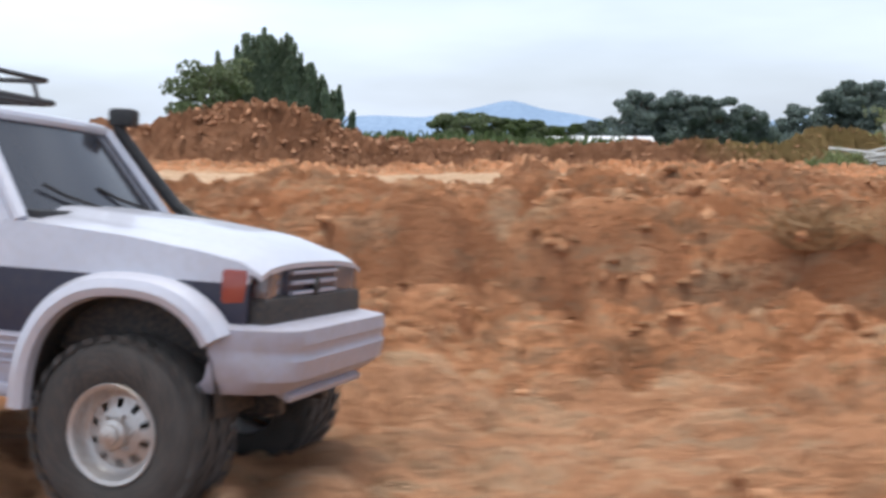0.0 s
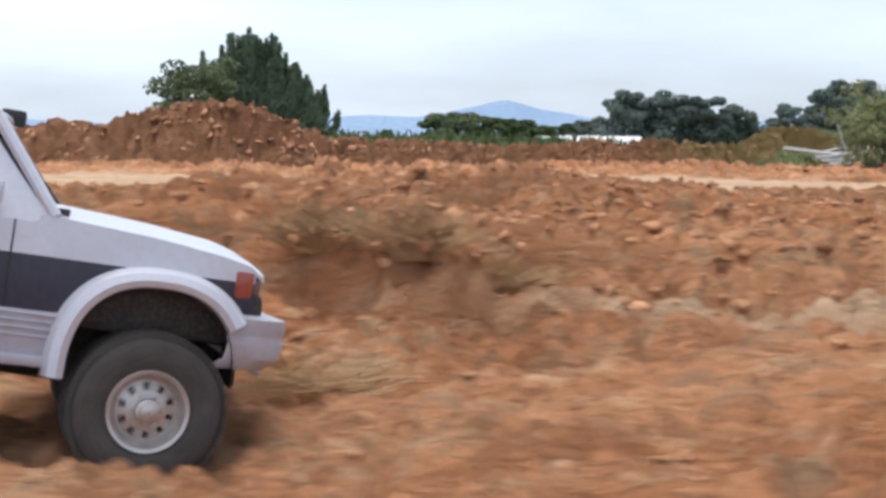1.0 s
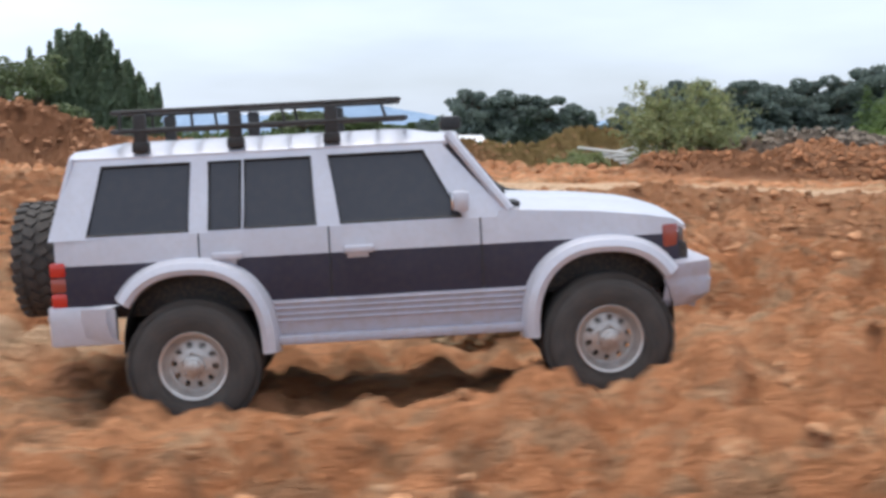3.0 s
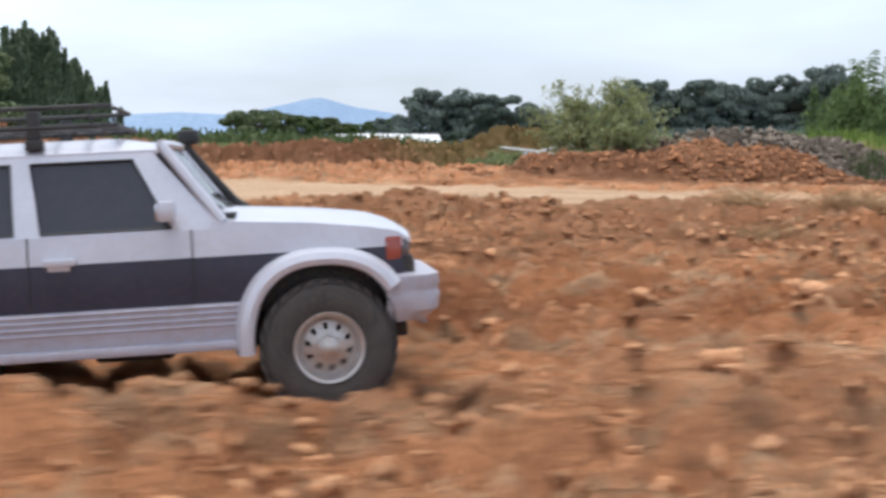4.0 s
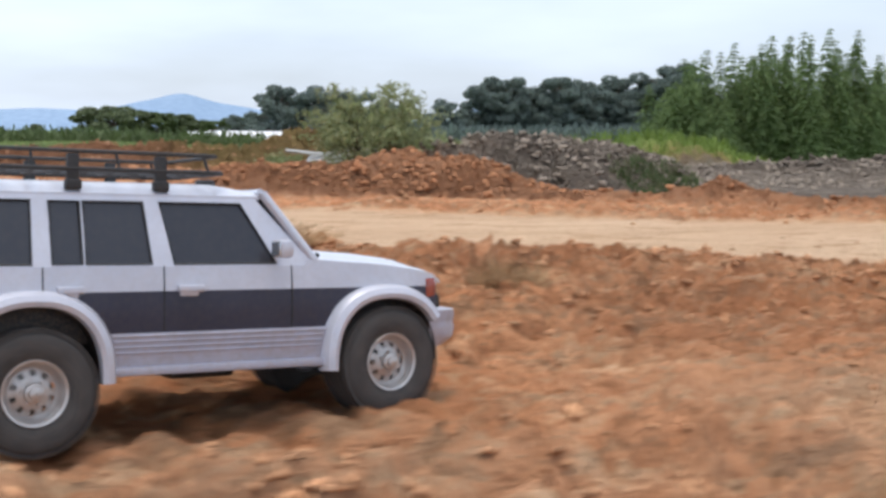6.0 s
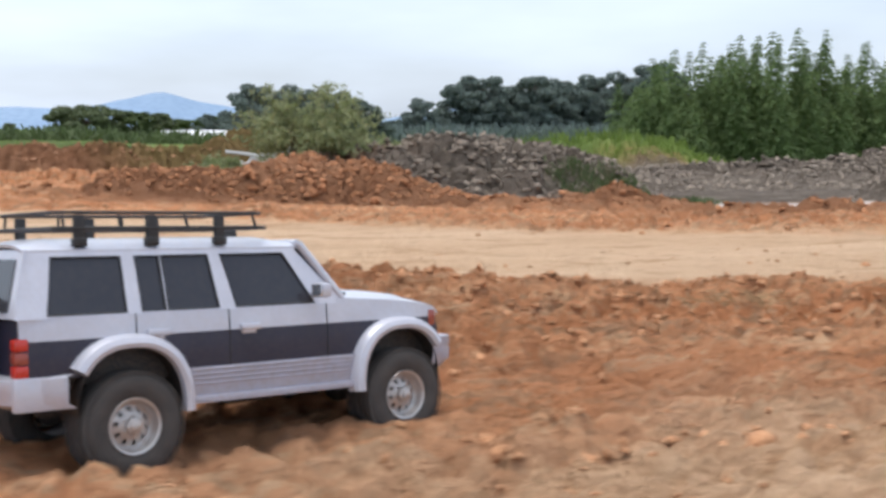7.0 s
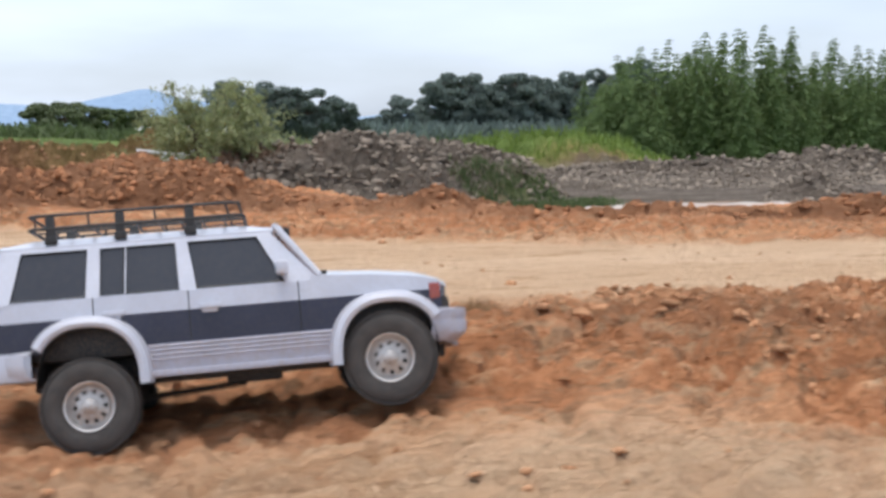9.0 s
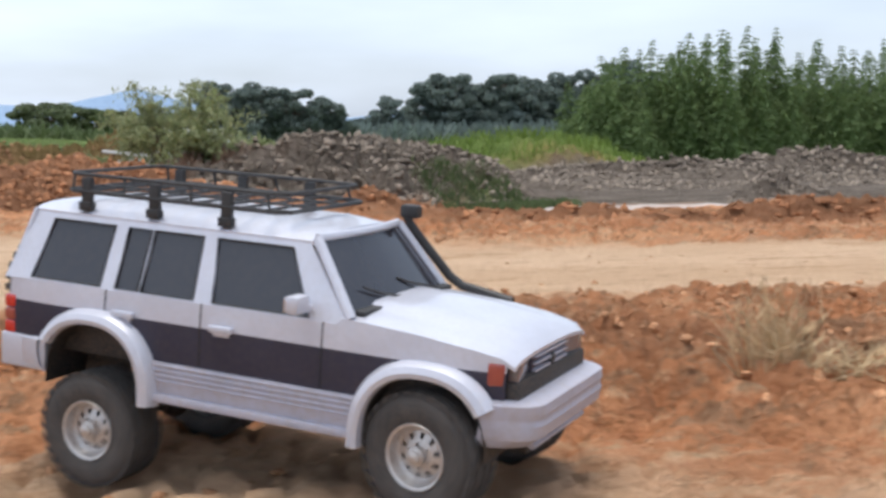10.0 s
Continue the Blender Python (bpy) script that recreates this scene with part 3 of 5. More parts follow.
def wheel_meshes():
    bm = bmesh.new()
    add_lathe(bm, [(0.0240, -0.0175), (0.0262, -0.0195), (0.034, -0.0208), (0.0405, -0.0203), (0.0440, -0.0188), (0.0458, -0.0165),
                   (0.0462, -0.008), (0.0463, 0.0), (0.0462, 0.008), (0.0458, 0.0165), (0.0440, 0.0188), (0.0405, 0.0203), (0.034, 0.0208),
                   (0.0262, 0.0195), (0.0240, 0.0175)], 56)
    tyre = mesh_of("tyre", bm, RUBBER, True, 40)
    bm = bmesh.new()
    # tread blocks: shoulder lugs and two centre rows
    for j in range(28):
        for row, (y, w, ln, turn) in enumerate(((-0.0155, 0.0085, 0.0062, 0.2), (-0.0052, 0.0085, 0.0070, -0.5), (0.0052, 0.0085, 0.0070, 0.5), (0.0155, 0.0085, 0.0062, -0.2))):
            a = 2 * math.pi * (j + 0.5 * (row % 2)) / 28
            m = Matrix.Rotation(-a, 4, "Y") @ Matrix.Translation((0.0464, y, 0)) @ Matrix.Rotation(turn, 4, "X")
            vs = bmesh.ops.create_cube(bm, size=1.0)["verts"]
            bmesh.ops.scale(bm, vec=(0.0030, w, ln), verts=vs)
            bmesh.ops.transform(bm, matrix=m, verts=vs)
    tread = mesh_of("tread", bm, RUBBER, False)
    bm = bmesh.new()
    # rim faces -y
    add_lathe(bm, [(0.0270, 0.0178), (0.0262, 0.006), (0.0255, -0.004), (0.0262, -0.0178), (0.0278, -0.0198), (0.0272, -0.0206), (0.0250, -0.0195), (0.0236, -0.0150),
                   (0.0225, -0.0120), (0.0200, -0.0105)], 48)
    # dished face with ten round holes
    n = 60
    rings = []
    for r, y in ((0.0200, -0.0105), (0.0188, -0.0108), (0.0165, -0.0118), (0.0140, -0.0128), (0.0116, -0.0136), (0.0085, -0.0142)):
        rings.append([bm.verts.new((math.cos(2 * math.pi * j / n) * r, y, math.sin(2 * math.pi * j / n) * r)) for j in range(n)])
    for i, (ra, rb) in enumerate(zip(rings, rings[1:])):
        for j in range(n):
            if i in (1, 2) and j % 6 in (1, 2):
                continue
            bm.faces.new((ra[j], ra[(j + 1) % n], rb[(j + 1) % n], rb[j]))
    add_lathe(bm, [(0.0085, -0.0142), (0.0080, -0.0190), (0.0066, -0.0200), (0.0058, -0.0200), (0.0054, -0.0226), (0.0035, -0.0236), (0.0004, -0.0238)], 24)
    for j in range(6):
        a = 2 * math.pi * j / 6
        vs = bmesh.ops.create_cone(bm, cap_ends=True, segments=6, radius1=0.0012, radius2=0.0012, depth=0.004)["verts"]
        bmesh.ops.transform(bm, matrix=Matrix.Translation((math.cos(a) * 0.0100, -0.0150, math.sin(a) * 0.0100)) @ Matrix.Rotation(math.pi / 2, 4, "X"), verts=vs)
    rim = mesh_of("rim", bm, ALLOY, True, 40)
    bm = bmesh.new()
    add_lathe(bm, [(0.0004, -0.004), (0.0175, -0.004), (0.0175, 0.010), (0.006, 0.012), (0.006, 0.030), (0.0004, 0.030)], 24)
    hub = mesh_of("wheel", bm, CHASSIS, True, 40)
    return hub, tyre, rim, tread


HUB_ME, TYRE_ME, RIM_ME, TREAD_ME = wheel_meshes()
RIM_ME.transform(Matrix.Diagonal((0.94, 1.0, 0.94, 1)))
for rubber in (TYRE_ME, TREAD_ME):      # swollen soft tyres
    rubber.transform(Matrix.Diagonal((1.045, 1.03, 1.045, 1)))


def build_wheel(parent, m, label=""):
    w = new("wheel", HUB_ME)
    w.parent = parent
    w.matrix_basis = m
    for nm, me, lb in (("tyre", TYRE_ME, "dusty chunky black rubber tyre"), ("rim", RIM_ME, "silver alloy rim with round holes")):
        o = new(nm, me)
        o.parent = w
        tagged(o, lb)
    o = new("tread", TREAD_ME)
    o.parent = w
    tagged(o, "chunky rubber tread blocks", kind="stuff")
    return tagged(w, label) if label else w


AXLE_PARTS = []


def build_car():
    car = tagged(new("model_car"), "silver and dark blue off-road model car on big tyres", "model car")
    # shells of the lower body
    for sign in (-1, 1):
        bm = bmesh.new()
        side_band(bm, BAND_HI, lambda x: BELT_Z if x < 0.08 else hood_z(x) - 0.001, sign, x1=0.216)
        part("upper_side_panel", bm, SILVER, car)
        bm = bmesh.new()
        side_band(bm, BAND_LO, BAND_HI, sign, x1=0.216)
        part("dark_side_panel", bm, NAVY, car, "dark navy painted side band")
        bm = bmesh.new()
        side_band(bm, SILL_Z, BAND_LO, sign, x0=-0.104, x1=0.104, out=0.0030)
        for z in (0.0945, 0.0900, 0.0855, 0.0810):
            add_tube(bm, [(x, sign * (half_width(x, z) + 0.0034), z) for x in np.linspace(-0.094, 0.096, 12)], 0.0011, 6)
        add_box(bm, (0, sign * 0.0955, SILL_Z + 0.003), (0.196, 0.007, 0.007), 0.002)
        part("side_cladding", bm, CLADDING, car, "ribbed silver lower cladding, dusty")
        for hx in (-HX, HX):
            bm = bmesh.new()
            flare(bm, hx, sign)
            part("wheel_arch", bm, SILVER, car)
            bm = bmesh.new()        # dark liner inside the opening
            liner = []
            for i in range(17):
                a = math.pi * i / 16
                u, v = math.copysign(abs(math.cos(a)) ** 0.84, math.cos(a)) * 0.0512, math.sin(a) ** 0.84 * 0.0572
                liner.append([(hx + u, sign * y, ARCH_Z + v) for y in (0.098, 0.045)])
            grid_shell(bm, liner, (0, 0, 1), 0.0015)
            part("arch_liner", bm, CHASSIS, car)
        # panel behind the rear arch and ahead of the front arch
        bm = bmesh.new()
        add_box(bm, (-0.238, sign * 0.0895, 0.0845), (0.050, 0.008, 0.030), 0.003)
        part("rear_corner_panel", bm, SILVER, car)
        # windows
        bm = bmesh.new()
        cabin_side(bm, sign)
        part("cabin_side", bm, SILVER, car)
        for w in WINDOWS.values():
            bm = bmesh.new()
            pane(bm, w, sign)
            win = part("side_window", bm, TINT, car, "dark tinted side window")
            bm = bmesh.new()
            gasket(bm, w, sign)
            part("window_seal", bm, TRIM, win)
        # doors: handles and gaps
        for hx in (-0.0284, -0.1273):
            bm = bmesh.new()
            add_box(bm, (hx, sign * 0.0958, 0.1320), (0.0225, 0.0045, 0.0058), 0.0016)
            add_box(bm, (hx - 0.001, sign * 0.0935, 0.1285), (0.016, 0.002, 0.006), 0.0008)
            part("door_handle", bm, SILVER, car, "bright silver door handle")
        for gx, lo in ((0.0640, 0.066), (-0.0505, 0.066), (-0.1480, 0.131)):
            bm = bmesh.new()
            add_tube(bm, [(gx, sign * (half_width(gx, z) + 0.0002), z) for z in np.linspace(lo, 0.150, 8)], 0.0006, 5)
            part("door_gap", bm, TRIM, car)
        # mirror
        bm = bmesh.new()
        add_box(bm, (0.0490, sign * 0.1065, 0.1645), (0.0125, 0.0200, 0.0150), 0.004)
        add_box(bm, (0.0500, sign * 0.0940, 0.1600), (0.0080, 0.0100, 0.0060), 0.002)
        mir = part("wing_mirror", bm, SILVER, car, "silver wing mirror")
        bm = bmesh.new()
        add_box(bm, (0.0425, sign * 0.1065, 0.1645), (0.0012, 0.0165, 0.0118), 0.0004)
        part("mirror_glass", bm, CHROME, mir)
        # lights
        bm = bmesh.new()
        add_box(bm, (0.2078, sign * 0.0818, 0.1280), (0.0140, 0.0110, 0.0190), 0.003, Matrix.Rotation(-sign * 0.30, 4, "Z"))
        part("indicator", bm, AMBER, car, "amber front corner indicator")
        bm = bmesh.new()
        add_box(bm, (0.2160, sign * 0.0580, 0.1265), (0.0090, 0.0350, 0.0225), 0.003, Matrix.Rotation(-sign * 0.12, 4, "Z"))
        part("headlight", bm, LAMP, car, "glass headlight")
        bm = bmesh.new()
        add_box(bm, (-0.2545, sign * 0.0850, 0.1160), (0.0120, 0.0130, 0.0110), 0.002)
        tl = part("tail_light", bm, AMBER, car, "amber and red tail light")
        bm = bmesh.new()
        for z in (0.1275, 0.1045):
            add_box(bm, (-0.2545, sign * 0.0850, z), (0.0120, 0.0130, 0.0110), 0.002)
        part("red_lens", bm, REDLENS, tl)
    # bonnet
    bm = bmesh.new()
    pts = []
    for x in np.linspace(0.078, 0.222, 22):
        w, z = half_width(x, hood_z(x)) - 0.0005, hood_z(x)
        row = []
        for j in range(17):
            u = -1 + j / 8
            bulge = 0.0035 * (1 - smooth(0.45, 0.62, abs(u))) * smooth(0.225, 0.19, x)
            row.append((x, w * u, z + 0.0045 * (1 - abs(u) ** 3.2) + float(bulge) - 0.0015 * (abs(u) > 0.99)))
        pts.append(row)
    grid_shell(bm, pts)
    part("bonnet", bm, SILVER, car, "silver bonnet with a low centre bulge")
    # roof
    bm = bmesh.new()
    pts = []
    for x in np.linspace(-0.2450, 0.0430, 26):
        row = []
        for j in range(15):
            u = -1 + j / 7
            y = 0.0705 * math.copysign(abs(u) ** 0.8, u)
            edge = 0.011 * (1 - abs(u) ** 4.0)
            ends = 0.005 * (smooth(-0.205, -0.245, x) + smooth(0.005, 0.043, x))
            row.append((x, y, TOP_Z - 0.0004 + edge - float(ends) * (1 - abs(u) ** 4)))
        pts.append(row)
    grid_shell(bm, pts)
    part("roof", bm, SILVER, car)
    # windscreen and its frame
    bm = bmesh.new()
    pts = []
    for v in np.linspace(0, 1, 7):
        x0, z0, w0 = 0.0850 - 0.0415 * v, 0.1555 + 0.0565 * v, 0.0865 - 0.0160 * v
        pts.append([(x0 + 0.007 * (1 - u * u), w0 * u, z0) for u in np.linspace(-1, 1, 11)])
    grid_shell(bm, pts, (-1, 0, 0), 0.0015)
    ws = part("windscreen", bm, TINT, car, "dark tinted windscreen")
    bm = bmesh.new()
    for sign in (-1, 1):
        add_tube(bm, [(0.0862 - 0.0415 * v, sign * (0.0875 - 0.0160 * v), 0.1555 + 0.0565 * v) for v in np.linspace(-0.02, 1, 6)], 0.0042, 8)
    add_tube(bm, [(0.0440 + 0.007 * (1 - u * u), 0.0705 * u, 0.2125) for u in np.linspace(-1, 1, 9)], 0.0036, 8)
    part("windscreen_frame", bm, SILVER, ws)
    for y in (0.030, -0.030):
        bm = bmesh.new()
        add_tube(bm, [(0.0935, y + 0.03, 0.1605), (0.0840, y - 0.01, 0.1690), (0.0790, y - 0.025, 0.1745)], 0.0011, 5)
        part("wiper", bm, TRIM, car, "black wiper")
    bm = bmesh.new()
    add_box(bm, (0.0905, 0, 0.1585), (0.010, 0.165, 0.004), 0.001)
    part("scuttle", bm, TRIM, car)
    # front face
    bm = bmesh.new()
    add_box(bm, (0.2165, 0, 0.1265), (0.0060, 0.0800, 0.0260), 0.002)
    part("grille_surround", bm, NAVY, car)
    for z in (0.1180, 0.1236, 0.1292, 0.1348):
        bm = bmesh.new()
        add_box(bm, (0.2205, 0, z), (0.0040, 0.0740, 0.0020), 0.0006)
        part("grille_bar", bm, CLADDING, car, "dull silver grille bar")
    bm = bmesh.new()
    add_box(bm, (0.2222, 0, 0.1265), (0.0030, 0.0090, 0.0080), 0.0012, Matrix.Rotation(0.6, 4, "X"))
    part("grille_badge", bm, TRIM, car, "small dark grille badge")
    bm = bmesh.new()
    pts = []
    for u in np.linspace(-1, 1, 25):
        k = abs(u)
        x = 0.2440 - 0.038 * max(0.0, (k - 0.60) / 0.40) ** 1.9
        y = math.copysign(min(0.0970, 0.1130 * k - 0.016 * max(0, (k - 0.6) / 0.4) ** 2), u)
        pts.append([(x - 0.016, y * 0.97, 0.1095), (x - 0.001, y, 0.1075), (x, y, 0.1000), (x - 0.0015, y, 0.0975), (x - 0.0015, y, 0.0945), (x, y, 0.0920), (x - 0.002, y, 0.0815), (x - 0.012, y * 0.97, 0.0740)])
    grid_shell(bm, pts, (-1, 0, 0), 0.004)
    part("front_bumper", bm, CLADDING, car, "dusty silver front bumper")
    bm = bmesh.new()
    add_box(bm, (0.215, 0, 0.0780), (0.040, 0.120, 0.0040), 0.001, Matrix.Rotation(0.45, 4, "Y"))
    part("skid_plate", bm, CLADDING, car)
    # rear face
    bm = bmesh.new()
    add_box(bm, (-0.2520, 0, 0.1190), (0.0080, 0.176, 0.0600), 0.003)
    part("tailgate", bm, NAVY, car)
    bm = bmesh.new()
    pts = [[(-0.2605 + 0.0165 * v, y * (1 - 0.18 * v), 0.150 + 0.060 * v) for y in np.linspace(-0.088, 0.088, 9)] for v in np.linspace(0, 1, 4)]
    grid_shell(bm, pts, (1, 0, 0), 0.003)
    part("tailgate_frame", bm, SILVER, car)
    bm = bmesh.new()
    pts = [[(-0.2618 + 0.0165 * v, y * (1 - 0.18 * v), 0.150 + 0.060 * v) for y in np.linspace(-0.074, 0.074, 9)] for v in np.linspace(0.1, 0.86, 4)]
    grid_shell(bm, pts, (1, 0, 0), 0.001)
    part("rear_window", bm, TINT, car, "dark tinted rear window")
    bm = bmesh.new()
    pts = []
    for u in np.linspace(-1, 1, 21):
        k = abs(u)
        x = -0.2680 + 0.045 * max(0.0, (k - 0.7) / 0.3) ** 2
        y = math.copysign(min(0.0965, 0.107 * k - 0.0105 * max(0, (k - 0.7) / 0.3) ** 2), u)
        pts.append([(x + 0.012, y * 0.98, 0.1000), (x, y, 0.0975), (x - 0.001, y, 0.0880), (x, y, 0.0860), (x + 0.002, y, 0.0760), (x + 0.012, y * 0.98, 0.0700)])
    grid_shell(bm, pts, (1, 0, 0), 0.004)
    part("rear_bumper", bm, SILVER, car)
    sp = build_wheel(car, Matrix.Translation((-0.2830, 0.0, 0.1290)) @ Matrix.Rotation(-math.pi / 2, 4, "Z") @ Matrix.Scale(0.94, 4), "spare wheel on the tailgate")
    # snorkel on the far side
    bm = bmesh.new()
    add_tube(bm, [(0.150, 0.0930, 0.1500), (0.120, 0.0960, 0.1545), (0.100, 0.0955, 0.1580), (0.088, 0.0930, 0.1660), (0.066, 0.0850, 0.1930), (0.052, 0.0800, 0.2110), (0.049, 0.0795, 0.2180)], 0.0042, 10)
    sn = part("snorkel", bm, TRIM, car, "black snorkel up the windscreen pillar")
    bm = bmesh.new()
    add_box(bm, (0.0530, 0.0795, 0.2225), (0.0180, 0.0120, 0.0120), 0.003)
    part("snorkel_head", bm, TRIM, sn)
    # roof rack
    bm = bmesh.new()
    base, top = 0.2285, 0.2430
    loop = [(-0.212, -0.062), (-0.205, -0.068), (0.002, -0.068), (0.012, -0.060), (0.012, 0.060), (0.002, 0.068), (-0.205, 0.068), (-0.212, 0.062)]
    add_tube(bm, [(x, y, base) for x, y in loop], 0.0020, 8, closed=True)
    rack = part("roof_rack", bm, TRIM, car, "black tubular roof rack")
    bm = bmesh.new()
    add_tube(bm, [(x * 0.98 - 0.004, y * 0.96, top) for x, y in loop], 0.0017, 8, closed=True)
    part("rack_rail", bm, TRIM, rack)
    for x in np.linspace(-0.195, -0.010, 9):
        bm = bmesh.new()
        add_tube(bm, [(x, -0.068, base), (x, 0.068, base)], 0.0014, 6)
        part("rack_bar", bm, TRIM, rack)
    bm = bmesh.new()
    for y in (-0.022, 0.022):
        add_tube(bm, [(-0.212, y, base + 0.001), (0.012, y, base + 0.001)], 0.0013, 6)
    part("rack_runner", bm, TRIM, rack)
    for x in (-0.190, -0.118, -0.045):
        for sign in (-1, 1):
            bm = bmesh.new()
            add_box(bm, (x, sign * 0.0665, 0.2280), (0.0100, 0.0060, 0.0260), 0.0015)
            add_box(bm, (x, sign * 0.0672, 0.2160), (0.0130, 0.0085, 0.0080), 0.0015)
            part("rack_foot", bm, TRIM, rack)
    for x in (-0.150, -0.080, -0.205, -0.003):
        for sign in (-1, 1):
            bm = bmesh.new()
            add_tube(bm, [(x, sign * 0.068, base), (x * 0.98 - 0.004, sign * 0.0655, top)], 0.0013, 6)
            part("rack_stay", bm, TRIM, rack)
    # chassis
    for name, c, size, bevel in (("chassis", (0, 0, 0.078), (0.42, 0.090, 0.022), 0.004), ("chassis_rail", (0, -0.036, 0.064), (0.44, 0.010, 0.014), 0.002),
                                 ("chassis_rail", (0, 0.036, 0.064), (0.44, 0.010, 0.014), 0.002), ("gearbox", (0.01, 0, 0.060), (0.060, 0.050, 0.022), 0.004),
                                 ("floor_pan", (-0.005, 0, 0.105), (0.46, 0.160, 0.036), 0.006)):
        bm = bmesh.new()
        add_box(bm, c, size, bevel)
        part(name, bm, CHASSIS, car)
    for hx in (-HX, HX):
        bm = bmesh.new()
        add_tube(bm, [(hx, -0.080, HUB_Z), (hx, 0.080, HUB_Z)], 0.0062, 10)
        vs = bmesh.ops.create_icosphere(bm, subdivisions=2, radius=0.0165)["verts"]
        bmesh.ops.translate(bm, vec=(hx, 0.018, HUB_Z), verts=vs)
        add_tube(bm, [(hx, 0.018, HUB_Z), (0, 0.0, 0.060)], 0.0035, 8)
        AXLE_PARTS.append(part("axle", bm, CHASSIS, car))
        for sign in (-1, 1):
            bm = bmesh.new()
            add_tube(bm, [(hx + 0.012, sign * 0.052, HUB_Z), (hx + 0.004, sign * 0.046, 0.118)], 0.0046, 8)
            pts = [(hx + 0.010 - 0.004 * i / 40 + 0.0068 * math.cos(i * 0.9), sign * (0.051 - 0.004 * i / 40) + 0.0068 * math.sin(i * 0.9), HUB_Z + 0.014 + 0.042 * i / 40) for i in range(41)]
            add_tube(bm, pts, 0.0010, 5)
            part("shock_absorber", bm, CHROME, car, "coil-over shock absorber")
    return car


car = build_car()
WHEELS = []
for hx in (HX, -HX):
    for sign in (-1, 1):
        w = build_wheel(car, pose(hx, sign * 0.0840, HUB_Z, 0, 0, 0 if sign < 0 else 180))
        WHEELS.append((w, hx, sign))


# ---- plants ----
def quads_mesh(name, c, u, v, mat):
    """One quad at each centre c, spanned by u and v."""
    n = len(c)
    co = np.stack([c - u - v, c + u - v, c + u + v, c - u + v], 1).reshape(-1, 3).astype(np.float32)
    me = bpy.data.meshes.new(name)
    me.vertices.add(n * 4)
    me.vertices.foreach_set("co", co.ravel())
    me.loops.add(n * 4)
    me.loops.foreach_set("vertex_index", np.arange(n * 4, dtype=np.int32))
    me.polygons.add(n)
    me.polygons.foreach_set("loop_start", np.arange(0, n * 4, 4, dtype=np.int32))
    me.update(calc_edges=True)
    me.materials.append(mat)
    return me


def leaves(rng, c, length, width, mat, droop=0.0, name="crown"):
    """Small leaf cards turned every way; droop pulls them downward."""
    n = len(c)
    d = rng.normal(size=(n, 3))
    d[:, 2] -= droop
    d /= np.linalg.norm(d, axis=1, keepdims=True)
    e = np.cross(d, rng.normal(size=(n, 3)))
    e /= np.linalg.norm(e, axis=1, keepdims=True)
    k = rng.uniform(0.6, 1.3, (n, 1))
    return quads_mesh(name, c, d * length / 2 * k, e * width / 2 * k, mat)


def foliage(name, a, b, c, tr=0.25):
    return material(name, [a, b, c], 0.7, 0, 1.5, island=True, translucent=tr, spec=0.25)


BARK = material("bark", [(0.10, 0.075, 0.055), (0.16, 0.12, 0.09)], 0.9, 0, 8, bump=0.4)
# needle colours lightened and blued to hold the haze of distance
PINE_LEAF = foliage("hazed_pine_needles", (0.14, 0.18, 0.165), (0.175, 0.22, 0.195), (0.215, 0.255, 0.215), 0.35)
FIR_LEAF = foliage("cypress_leaf", (0.16, 0.215, 0.145), (0.20, 0.255, 0.17), (0.25, 0.295, 0.195), 0.4)
BROAD_LEAF = foliage("broad_leaf", (0.11, 0.145, 0.075), (0.165, 0.20, 0.10), (0.21, 0.23, 0.13))
HEDGE_LEAF = foliage("hedge_leaf", (0.075, 0.11, 0.045), (0.12, 0.16, 0.065), (0.16, 0.19, 0.08))
BAMBOO_LEAF = foliage("bamboo_leaf", (0.115, 0.180, 0.070), (0.180, 0.250, 0.100), (0.27, 0.340, 0.145), 0.35)
CULM = material("bamboo_culm", [(0.12, 0.16, 0.05), (0.20, 0.22, 0.09)], 0.6, 0, 4)
WILLOW_LEAF = foliage("willow_leaf", (0.22, 0.26, 0.11), (0.31, 0.35, 0.16), (0.42, 0.43, 0.27), 0.4)
STRAW = material("dry_straw", [(0.36, 0.21, 0.10), (0.46, 0.29, 0.15), (0.56, 0.39, 0.22)], 0.9, 0, 30, island=True)
PALE_STRAW = material("pale_straw", [(0.55, 0.40, 0.22), (0.68, 0.52, 0.32), (0.45, 0.30, 0.16)], 0.9, 0, 30, island=True)
OLIVE_GRASS = foliage("olive_grass", (0.17, 0.16, 0.075), (0.22, 0.21, 0.10), (0.30, 0.26, 0.14))
GRASS = foliage("green_grass", (0.12, 0.19, 0.03), (0.20, 0.28, 0.06), (0.28, 0.33, 0.10))


def tree_thing(name, trunk_bm, crown_me, label, category, group=""):
    t = tagged(new(name), label, category, group)
    part("trunk", trunk_bm, BARK, t)
    c = new("crown", crown_me)
    c.parent = t
    return t


def clump_points(rng, center, radii, n):
    d = rng.normal(size=(n, 3))
    d /= np.linalg.norm(d, axis=1, keepdims=True)
    return np.array(center) + d * np.array(radii) * rng.uniform(0.45, 1.0, (n, 1)) ** 0.6


